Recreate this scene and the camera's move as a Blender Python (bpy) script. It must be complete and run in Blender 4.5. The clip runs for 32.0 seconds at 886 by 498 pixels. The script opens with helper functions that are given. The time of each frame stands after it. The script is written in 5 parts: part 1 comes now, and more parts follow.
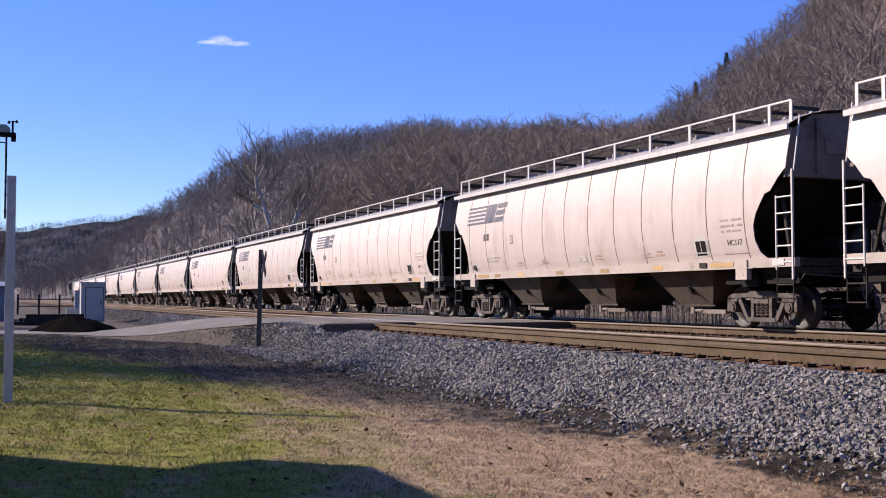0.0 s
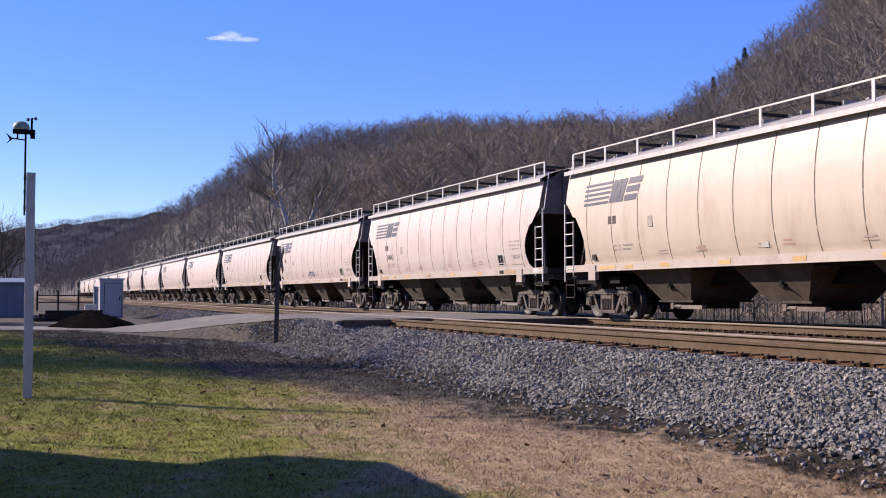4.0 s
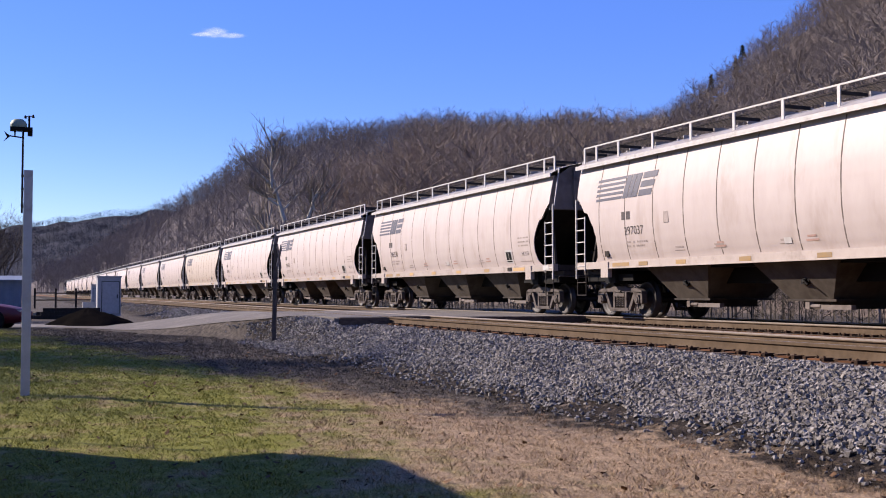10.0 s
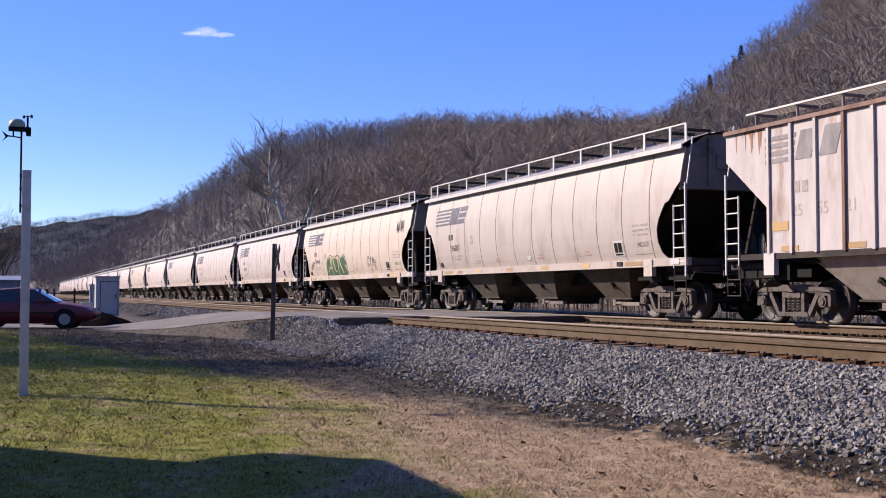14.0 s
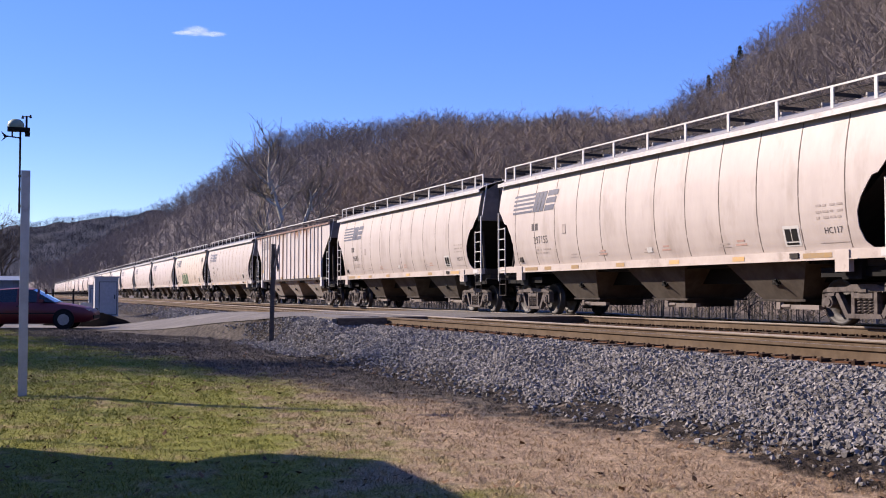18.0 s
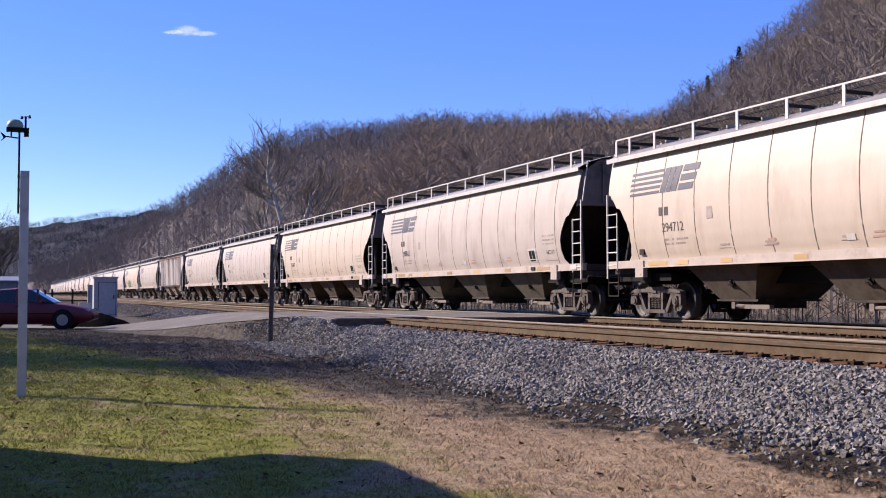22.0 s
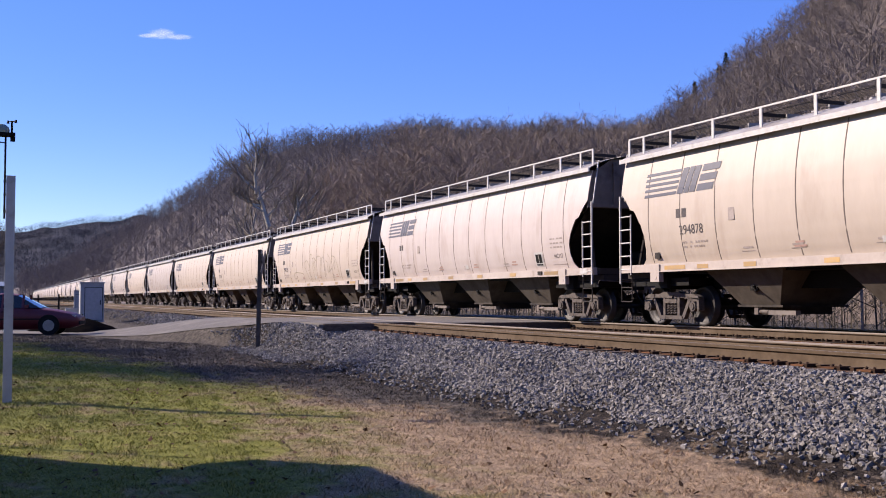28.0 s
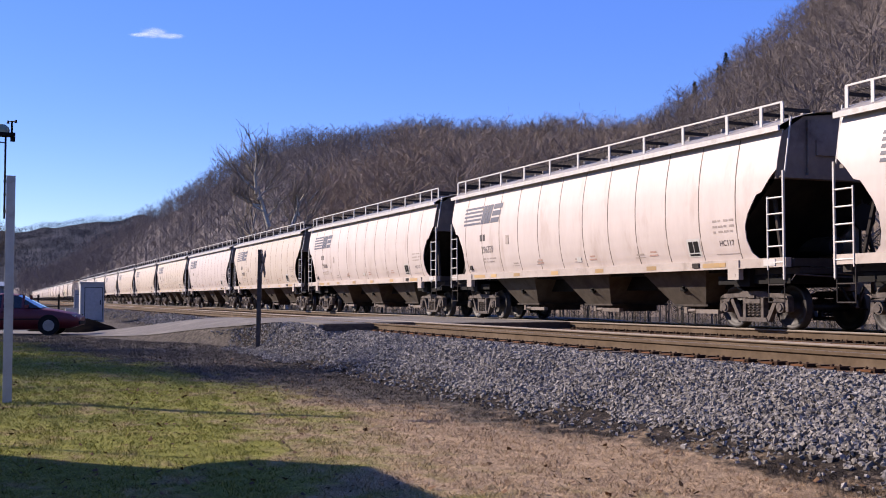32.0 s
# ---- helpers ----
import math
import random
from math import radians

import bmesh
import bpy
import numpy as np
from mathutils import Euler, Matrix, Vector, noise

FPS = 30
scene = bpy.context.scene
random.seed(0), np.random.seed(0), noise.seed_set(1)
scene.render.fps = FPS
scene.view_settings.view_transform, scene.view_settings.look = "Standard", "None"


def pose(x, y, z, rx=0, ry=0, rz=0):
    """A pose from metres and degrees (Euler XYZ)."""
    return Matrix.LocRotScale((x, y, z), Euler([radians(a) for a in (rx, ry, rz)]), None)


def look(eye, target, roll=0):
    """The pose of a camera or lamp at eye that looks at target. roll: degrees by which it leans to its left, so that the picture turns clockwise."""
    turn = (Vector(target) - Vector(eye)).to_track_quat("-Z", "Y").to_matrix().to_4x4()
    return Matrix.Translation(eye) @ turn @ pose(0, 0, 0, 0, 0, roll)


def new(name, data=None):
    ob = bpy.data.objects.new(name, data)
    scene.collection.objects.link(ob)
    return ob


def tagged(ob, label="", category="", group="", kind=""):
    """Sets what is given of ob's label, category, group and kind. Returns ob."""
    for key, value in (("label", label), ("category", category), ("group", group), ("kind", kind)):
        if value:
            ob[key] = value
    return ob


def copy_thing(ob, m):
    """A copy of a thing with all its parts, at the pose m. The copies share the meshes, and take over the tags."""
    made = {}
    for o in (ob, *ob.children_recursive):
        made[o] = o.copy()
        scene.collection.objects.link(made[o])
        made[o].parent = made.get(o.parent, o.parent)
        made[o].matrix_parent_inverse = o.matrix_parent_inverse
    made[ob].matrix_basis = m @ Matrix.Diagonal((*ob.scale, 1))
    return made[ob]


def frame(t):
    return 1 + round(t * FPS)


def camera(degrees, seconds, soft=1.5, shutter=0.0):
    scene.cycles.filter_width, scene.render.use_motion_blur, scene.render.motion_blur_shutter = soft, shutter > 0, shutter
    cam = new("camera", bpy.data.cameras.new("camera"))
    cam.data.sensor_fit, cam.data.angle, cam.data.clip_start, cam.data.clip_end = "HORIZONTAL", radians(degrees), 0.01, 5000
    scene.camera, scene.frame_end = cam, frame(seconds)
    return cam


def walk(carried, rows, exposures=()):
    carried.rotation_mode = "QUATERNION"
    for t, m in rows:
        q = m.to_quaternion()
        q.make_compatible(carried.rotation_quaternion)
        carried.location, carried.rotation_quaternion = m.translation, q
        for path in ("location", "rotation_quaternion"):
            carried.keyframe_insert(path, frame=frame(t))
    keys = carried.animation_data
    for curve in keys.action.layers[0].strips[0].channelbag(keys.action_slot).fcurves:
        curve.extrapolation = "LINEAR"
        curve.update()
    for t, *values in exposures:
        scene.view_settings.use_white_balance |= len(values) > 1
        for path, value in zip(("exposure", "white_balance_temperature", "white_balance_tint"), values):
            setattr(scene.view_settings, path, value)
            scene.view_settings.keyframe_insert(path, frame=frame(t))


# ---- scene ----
cam = camera(44.4, 32.0, soft=1.0)

# the camera stands on the lawn; it only turns a little. Rows: seconds, drift of the picture to the right and down
EYE = (0.0, 0.0, 0.62)
FOCAL, VANISH_X, VANISH_Y = 1921.0, 26.0, 519.0
DRIFT = ((0, -30.7, 10.7), (0.7, -30.7, 10.7), (1.0, -18.4, 9.8), (1.4, 3.6, 9.1), (1.7, 6.0, 8.4), (2.5, 5.4, 7.0), (3.5, 4.6, 4.6), (5.5, 3.1, 3.0),
         (7, 1.5, 1.5), (9, 0, 0), (11, -0.6, 0), (14, -3.1, 0), (17, -4.6, 0.2), (20, -6.1, 1.3), (23, -7.6, 1.6),
         (23.2, -8.6, 2.0), (23.5, -16.8, 4.7), (23.8, -28.5, 9.4), (24.0, -32.0, 10.7), (25, -32.1, 10.7), (28, -32.1, 10.7), (32, -32.1, 10.7))


def aim(right, down):
    tilt = math.atan((VANISH_Y + down - 441) / FOCAL)
    turn = math.atan((784 - VANISH_X - right) * math.cos(tilt) / FOCAL)
    way = Vector((-math.cos(turn) * math.cos(tilt), math.sin(turn) * math.cos(tilt), math.sin(tilt)))
    return look(EYE, Vector(EYE) + way * 10)


walk(cam, [(t, aim(a, b)) for t, a, b in DRIFT], exposures=tuple((t, e, 6700, 16) for t, e in ((0, 0.98), (3, 0.99), (6, 0.92), (9, 0.96), (12, 0.91), (13, 0.93), (14, 1.02), (17, 1.05), (25, 1.05), (27.5, 0.97), (30, 0.92), (32, 0.97))))

# ---- light ----
SUN_TURN, SUN_HEIGHT = radians(221), radians(31)
world = bpy.data.worlds.new("sky")
scene.world = world
world.use_nodes = True
sky = world.node_tree.nodes.new("ShaderNodeTexSky")
sky.sky_type, sky.sun_disc = "NISHITA", False
sky.sun_elevation, sky.sun_rotation = SUN_HEIGHT, SUN_TURN
sky.air_density, sky.dust_density, sky.ozone_density = 0.9, 0.1, 3.5
back = world.node_tree.nodes["Background"]
back.inputs["Strength"].default_value = 0.108
deep = world.node_tree.nodes.new("ShaderNodeHueSaturation")
deep.inputs["Hue"].default_value, deep.inputs["Saturation"].default_value = 0.525, 1.34
world.node_tree.links.new(sky.outputs["Color"], deep.inputs["Color"])
even = world.node_tree.nodes.new("ShaderNodeMix")
even.data_type = "RGBA"
even.inputs["Factor"].default_value = 0.45
even.inputs["B"].default_value = (0.84, 1.72, 5.1, 1)
world.node_tree.links.new(deep.outputs["Color"], even.inputs["A"])
world.node_tree.links.new(even.outputs["Result"], back.inputs["Color"])
SUN_WAY = Vector((math.sin(SUN_TURN) * math.cos(SUN_HEIGHT), math.cos(SUN_TURN) * math.cos(SUN_HEIGHT), math.sin(SUN_HEIGHT)))
lamp = bpy.data.lights.new("sun", "SUN")
lamp.energy, lamp.angle, lamp.color = 5.0, radians(0.5), (1.0, 0.895, 0.785)
sun = new("sun", lamp)
sun.matrix_world = look(SUN_WAY * 100, (0, 0, 0))


# ---- materials ----
def material(name, base, rough=0.8, metal=0.0, second=None, grain=8.0, spots=None, spot_size=0.6, spot_share=0.5, bump=0.15, bump_size=40.0,
             vary=0.0, coat=0.0, space="Object", streak=1.0, island=0.0):
    """A surface with a fine grain between two colours, larger stains, a fine relief and, with vary, a tint of its own for each object."""
    m = bpy.data.materials.new(name)
    m.use_nodes = True
    nt = m.node_tree
    n, link = nt.nodes, nt.links.new
    shader = n["Principled BSDF"]
    shader.inputs["Roughness"].default_value, shader.inputs["Metallic"].default_value = rough, metal
    shader.inputs["Coat Weight"].default_value = coat
    shader.inputs["Specular IOR Level"].default_value = 0.5 if rough < 0.65 else 0.15
    place = n.new("ShaderNodeTexCoord").outputs["Object"]
    if space == "World":
        place = n.new("ShaderNodeNewGeometry").outputs["Position"]
    stretch = n.new("ShaderNodeMapping")
    stretch.inputs["Scale"].default_value = (1, 1, streak)
    link(place, stretch.inputs["Vector"])
    place = stretch.outputs["Vector"]

    def wave(size, detail, low, high):
        t = n.new("ShaderNodeTexNoise")
        t.inputs["Scale"].default_value, t.inputs["Detail"].default_value, t.inputs["Roughness"].default_value = size, detail, 0.65
        link(place, t.inputs["Vector"])
        r = n.new("ShaderNodeMapRange")
        r.inputs["From Min"].default_value, r.inputs["From Max"].default_value = low, high
        link(t.outputs["Fac"], r.inputs["Value"])
        return t.outputs["Fac"], r.outputs["Result"]

    def mixed(a, b, share):
        x = n.new("ShaderNodeMix")
        x.data_type = "RGBA"
        for socket, value in ((x.inputs["A"], a), (x.inputs["B"], b)):
            if isinstance(value, tuple):
                socket.default_value = (*value, 1)
            else:
                link(value, socket)
        link(share, x.inputs["Factor"])
        return x.outputs["Result"]

    second = second or tuple(c * 0.75 for c in base)
    _, fine = wave(grain, 6, 0.35, 0.65)
    colour = mixed(base, second, fine)
    if spots:
        _, large = wave(spot_size, 5, spot_share, spot_share + 0.18)
        colour = mixed(colour, spots, large)
    for amount, node, socket in ((vary, "ShaderNodeObjectInfo", "Random"), (island, "ShaderNodeNewGeometry", "Random Per Island")):
        if amount:
            hsv = n.new("ShaderNodeHueSaturation")
            r = n.new("ShaderNodeMapRange")
            r.inputs["To Min"].default_value, r.inputs["To Max"].default_value = 1 - amount, 1 + amount
            link(n.new(node).outputs[socket], r.inputs["Value"])
            link(r.outputs["Result"], hsv.inputs["Value"])
            link(colour, hsv.inputs["Color"])
            colour = hsv.outputs["Color"]
    link(colour, shader.inputs["Base Color"])
    if bump:
        height, _ = wave(bump_size, 4, 0, 1)
        b = n.new("ShaderNodeBump")
        b.inputs["Strength"].default_value, b.inputs["Distance"].default_value = bump, 0.02
        link(height, b.inputs["Height"])
        link(b.outputs["Normal"], shader.inputs["Normal"])
    return m


M = {
    "cream": material("cream_paint", (0.43, 0.37, 0.338), 0.55, second=(0.395, 0.336, 0.304), grain=3, spots=(0.317, 0.254, 0.213), spot_size=0.9, spot_share=0.56, vary=0.10, bump=0.05, bump_size=5, streak=0.35),
    "cream_yellow": material("yellowed_cream_paint", (0.405, 0.339, 0.277), 0.55, second=(0.372, 0.312, 0.251), grain=3, spots=(0.316, 0.251, 0.195), spot_size=0.9, spot_share=0.56, vary=0.04, bump=0.05, bump_size=5, streak=0.35),
    "cream_grey": material("greyed_cream_paint", (0.345, 0.298, 0.265), 0.6, second=(0.31, 0.267, 0.238), grain=3, spots=(0.233, 0.191, 0.16), spot_size=0.9, spot_share=0.55, vary=0.04, bump=0.05, bump_size=5, streak=0.35),
    # car-end paint darkened below the cream, to hold the shade there
    "end_paint": material("shade_toned_end_paint", (0.177, 0.151, 0.132), 0.75, second=(0.14, 0.119, 0.104), grain=3, spots=(0.0884, 0.0716, 0.0614), spot_size=1.1, spot_share=0.52, vary=0.15),
    "station_green": material("pale_green_plastic", (0.20, 0.25, 0.18), 0.5, second=(0.16, 0.21, 0.15), bump=0),
    "emblem_grey": material("weathered_grey_print", (0.14, 0.132, 0.132), 0.7, second=(0.223, 0.205, 0.2), grain=5, streak=0.3, bump=0),
    "sign_wood": material("weathered_sign_wood", (0.158, 0.144, 0.13), 0.9, second=(0.093, 0.0837, 0.0744), grain=8),
    "roof": material("roof_paint", (0.288, 0.271, 0.254), 0.6, second=(0.231, 0.213, 0.196), grain=5, spots=(0.173, 0.15, 0.126), vary=0.12, bump=0.08),
    "white": material("white_paint", (0.427, 0.415, 0.392), 0.5, second=(0.357, 0.34, 0.312), grain=6, spots=(0.231, 0.191, 0.155), spot_size=3, spot_share=0.6, bump=0.05),
    "grime": material("grimy_paint", (0.0404, 0.0346, 0.0299), 0.8, second=(0.0231, 0.0196, 0.0173), grain=4, spots=(0.075, 0.0577, 0.0461), spot_size=1.5),
    # a deeper copy, with the shade at the car ends painted in
    "dark_end": material("shade_darkened_paint", (0.0391, 0.0335, 0.0298), 0.85, second=(0.026, 0.0223, 0.0205), grain=4, spots=(0.0558, 0.0446, 0.0372), spot_size=1.2),
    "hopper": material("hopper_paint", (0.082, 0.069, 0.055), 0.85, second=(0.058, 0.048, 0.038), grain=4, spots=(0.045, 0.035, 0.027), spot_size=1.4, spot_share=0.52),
    "steel": material("cast_steel", (0.112, 0.095, 0.085), 0.75, 0.1, second=(0.07, 0.059, 0.053), grain=9, spots=(0.035, 0.028, 0.024), spot_size=4),
    "wheel": material("wheel_steel", (0.0259, 0.0207, 0.0179), 0.6, 0.2, second=(0.0126, 0.0104, 0.00923), grain=12),
    "tread": material("polished_tread", (0.317, 0.299, 0.288), 0.3, 0.9, bump=0.02),
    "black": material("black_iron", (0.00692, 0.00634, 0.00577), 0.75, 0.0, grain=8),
    "blue_print": material("grey_blue_print", (0.0418, 0.0428, 0.0595), 0.6, second=(0.0577, 0.0586, 0.0791), grain=6, bump=0),
    "print": material("black_print", (0.0519, 0.0461, 0.049), 0.7, second=(0.0923, 0.0807, 0.075), grain=9, bump=0),
    "rust_orange": material("fresh_rust", (0.121, 0.053, 0.0219), 0.9, second=(0.075, 0.0346, 0.0173), grain=9, vary=0.3),
    "faint": material("faint_print", (0.31, 0.264, 0.236), 0.7, bump=0),
    "red_faint": material("faint_red_print", (0.37, 0.245, 0.20), 0.7, bump=0),
    "yellow": material("yellow_reflector", (0.346, 0.207, 0.0577), 0.5, second=(0.288, 0.196, 0.0977), vary=0.35, bump=0),
    "seam": material("weld_dirt", (0.0865, 0.0692, 0.0605), 0.8, second=(0.162, 0.133, 0.115), grain=5, bump=0),
    "rail": material("rail_rust", (0.0949, 0.0663, 0.0421), 0.85, 0.1, second=(0.0663, 0.0461, 0.0288), grain=7, spots=(0.115, 0.0836, 0.0559), spot_size=1.0, space="World"),
    "fastening": material("rusty_fastenings", (0.0404, 0.0219, 0.0126), 0.9, 0.1, second=(0.0173, 0.0104, 0.00692), grain=9, vary=0.3),
    "railhead": material("worn_railhead", (0.205, 0.167, 0.135), 0.6, 0.2, second=(0.158, 0.13, 0.102), bump=0.01),
    "tie": material("tie_wood", (0.0923, 0.0692, 0.0519), 0.9, second=(0.0519, 0.0375, 0.0288), grain=6, streak=3, vary=0.2),
    "stone": material("ballast_stone", (0.235, 0.219, 0.204), 0.9, second=(0.085, 0.077, 0.07), grain=22, island=0.45, space="World", bump=0.3, bump_size=90),
    "asphalt": material("road_asphalt", (0.144, 0.13, 0.115), 0.9, second=(0.0923, 0.0836, 0.075), grain=14, spots=(0.179, 0.162, 0.139), spot_size=0.9, space="World", bump=0.3),
    "galv": material("galvanised", (0.33, 0.325, 0.32), 0.6, 0.1, second=(0.27, 0.265, 0.26), grain=5),
    "wood_dark": material("dark_wood", (0.0288, 0.0231, 0.0202), 0.9, second=(0.0173, 0.0144, 0.0115), grain=8, streak=0.3),
    "dirt": material("dark_dirt", (0.00558, 0.00465, 0.00465), 1.0, second=(0.0093, 0.00837, 0.00744), grain=12, spots=(0.00744, 0.00651, 0.00558), bump=0.8, bump_size=20),
    "sill": material("sill_paint", (0.346, 0.294, 0.254), 0.6, second=(0.288, 0.242, 0.207), grain=3, spots=(0.191, 0.15, 0.121), spot_size=1.5, spot_share=0.56, vary=0.1, bump=0.05),
    "bay_white": material("dirty_white_bay", (0.30, 0.27, 0.235), 0.75, second=(0.22, 0.195, 0.168), grain=3, spots=(0.11, 0.085, 0.065), spot_size=1.2, spot_share=0.55),
    "rust_rib": material("rusting_rib", (0.22, 0.15, 0.125), 0.75, second=(0.13, 0.075, 0.057), grain=3, streak=0.3),
    "rust_stain": material("rust_stain", (0.19, 0.092, 0.05), 0.85, second=(0.27, 0.165, 0.115), grain=5, streak=0.25),
    "rust_white": material("rusting_white_paint", (0.404, 0.369, 0.352), 0.65, second=(0.335, 0.299, 0.283), grain=4, spots=(0.196, 0.121, 0.0807), spot_size=1.3, spot_share=0.57, streak=0.25, bump=0.08),
    "red_car": material("red_car_paint", (0.09, 0.0035, 0.008), 0.55, second=(0.08, 0.003, 0.007), coat=0.04, bump=0),
    "glass": material("car_glass", (0.0115, 0.0126, 0.0144), 0.08, second=(0.0144, 0.0162, 0.0173), bump=0),
    "rubber": material("rubber", (0.0115, 0.0115, 0.0115), 0.85),
    "hubcap": material("hubcap", (0.259, 0.259, 0.265), 0.35, 0.6, bump=0.02),
    "lens": material("lamp_lens", (0.375, 0.364, 0.335), 0.15, bump=0),
    "green_paint": material("green_spray", (0.0125, 0.054, 0.0207), 0.6, second=(0.0207, 0.0749, 0.0291), bump=0),
    "gold_paint": material("gold_spray", (0.357, 0.288, 0.139), 0.5, second=(0.415, 0.357, 0.242), bump=0),
    "black_spray": material("black_spray", (0.0231, 0.0259, 0.0231), 0.7, bump=0),
    "olive_spray": material("olive_spray", (0.285, 0.255, 0.19), 0.7, bump=0),
    "blue_spray": material("blue_spray", (0.0461, 0.075, 0.196), 0.7, bump=0),
    "pale_bark": material("pale_bark", (0.461, 0.415, 0.346), 0.85, second=(0.288, 0.254, 0.207), grain=1.5, spots=(0.144, 0.121, 0.0977), spot_size=0.5, spot_share=0.60, space="World"),
    "bark": material("bark", (0.0865, 0.0692, 0.0577), 0.9, second=(0.0519, 0.0432, 0.0375), grain=4, space="World"),
    "brush": material("dry_brush", (0.0865, 0.0732, 0.0548), 0.95, second=(0.0404, 0.0346, 0.0271), grain=1.0, space="World", island=0.3, bump=0),
    "leaf": material("dead_leaf", (0.126, 0.0692, 0.0346), 0.9, second=(0.0692, 0.0404, 0.0231), grain=20, island=0.5, space="World", bump=0),
    # wall out of view, set dark so less light bounces onto the lawn
    "siding": material("house_siding", (0.138, 0.134, 0.125), 0.8, second=(0.12, 0.115, 0.108)),
    "shingle": material("roof_shingles", (0.0577, 0.0548, 0.0519), 0.9, second=(0.0404, 0.0375, 0.0346)),
    "blue_metal": material("painted_metal_wall", (0.126, 0.155, 0.196), 0.6, 0.1, second=(0.104, 0.126, 0.167), grain=2, bump=0.1),
    "pine": material("pine_needles", (0.0173, 0.0259, 0.0115), 0.9, second=(0.0288, 0.0346, 0.0144), grain=2, space="World", bump=0),
    "loco_black": material("locomotive_black", (0.0173, 0.0173, 0.0184), 0.5, second=(0.0288, 0.0277, 0.0259), grain=3),
}


# ---- mesh helpers ----
def part(name, bm, mat, parent=None, label="", smooth=False):
    """Links a bmesh, or a mesh, as one object; under parent, its place is in the parent's space."""
    if isinstance(bm, bmesh.types.BMesh):
        me = bpy.data.meshes.new(name)
        bm.normal_update()
        bm.to_mesh(me)
        bm.free()
    else:
        me = bm
    if not me.materials:
        me.materials.append(M[mat] if isinstance(mat, str) else mat)
    if smooth:
        me.polygons.foreach_set("use_smooth", [True] * len(me.polygons))
    ob = new(name, me)
    ob.parent = parent
    return tagged(ob, label=label)


def B(*pieces):
    """A bmesh from a row of pieces: ("box", x0, x1, y0, y1, z0, z1), ("rod", p, q, radius, sides) or ("prism", points, axis, low, high)."""
    bm = bmesh.new()
    for kind, *a in pieces:
        {"box": box, "rod": rod, "prism": prism}[kind](bm, *a)
    return bm


def box(bm, x0, x1, y0, y1, z0, z1, bevel=0.0):
    v = [bm.verts.new((x, y, z)) for x in (x0, x1) for y in (y0, y1) for z in (z0, z1)]
    f = [bm.faces.new([v[i] for i in q]) for q in ((0, 1, 3, 2), (4, 6, 7, 5), (0, 4, 5, 1), (2, 3, 7, 6), (0, 2, 6, 4), (1, 5, 7, 3))]
    if bevel:
        bmesh.ops.bevel(bm, geom=list({e for q in f for e in q.edges}), offset=bevel, segments=2, affect="EDGES", profile=0.5)


def rod(bm, p, q, r, sides=8, r2=None):
    p, q = Vector(p), Vector(q)
    z = (q - p).normalized()
    x = z.orthogonal().normalized()
    y = z.cross(x)
    r2 = r if r2 is None else r2
    ring = [[bm.verts.new(c + (x * math.cos(a) + y * math.sin(a)) * s) for a in (2 * math.pi * (i + 0.5) / sides for i in range(sides))] for c, s in ((p, r), (q, r2))]
    for i in range(sides):
        j = (i + 1) % sides
        bm.faces.new((ring[0][i], ring[0][j], ring[1][j], ring[1][i]))
    bm.faces.new(ring[0][::-1])
    bm.faces.new(ring[1])


def prism(bm, points, axis, low, high):
    """Points of an outline, drawn out along an axis (0 x, 1 y, 2 z) from low to high."""
    def at(p, d):
        p = list(p)
        p.insert(axis, d)
        return bm.verts.new(p)
    a, b = [at(p, low) for p in points], [at(p, high) for p in points]
    n = len(points)
    for i in range(n):
        j = (i + 1) % n
        bm.faces.new((a[i], a[j], b[j], b[i]))
    caps = [bm.faces.new(a[::-1]), bm.faces.new(b)]
    bmesh.ops.recalc_face_normals(bm, faces=bm.faces)
    if n > 4:
        bmesh.ops.triangulate(bm, faces=caps)


def sheet(rows, closed=False):
    """A skin over rows of points, all of one length."""
    bm = bmesh.new()
    vs = [[bm.verts.new(p) for p in r] for r in rows]
    for a, b in zip(vs, vs[1:]):
        for i in range(len(a) - (0 if closed else 1)):
            j = (i + 1) % len(a)
            bm.faces.new((a[i], a[j], b[j], b[i]))
    return bm


def tube(points, r, sides=5):
    """One bent rod along points."""
    rows = []
    P = [Vector(p) for p in points]
    for i, p in enumerate(P):
        d = (P[min(i + 1, len(P) - 1)] - P[max(i - 1, 0)]).normalized()
        x = d.cross(Vector((0.1, 0.2, 1))).normalized()
        y = d.cross(x)
        rows.append([p + (x * math.cos(2 * math.pi * k / sides) + y * math.sin(2 * math.pi * k / sides)) * r for k in range(sides)])
    return sheet(rows, closed=True)


def mesh_from(name, verts, faces):
    """A mesh from numpy arrays of triangles or quads."""
    me = bpy.data.meshes.new(name)
    verts, faces = np.asarray(verts, np.float32), np.asarray(faces, np.int32)
    k = faces.shape[1]
    me.vertices.add(len(verts))
    me.vertices.foreach_set("co", verts.ravel())
    me.loops.add(faces.size)
    me.loops.foreach_set("vertex_index", faces.ravel())
    me.polygons.add(len(faces))
    me.polygons.foreach_set("loop_start", np.arange(0, faces.size, k, dtype=np.int32))
    me.polygons.foreach_set("loop_total", np.full(len(faces), k, np.int32))
    me.polygons.foreach_set("use_smooth", [False] * len(faces))
    me.update(calc_edges=True)
    return me


def empty(name, m, label="", category="", group="", kind=""):
    ob = new(name)
    ob.empty_display_size = 0.5
    ob.matrix_world = m
    return tagged(ob, label, category, group, kind)


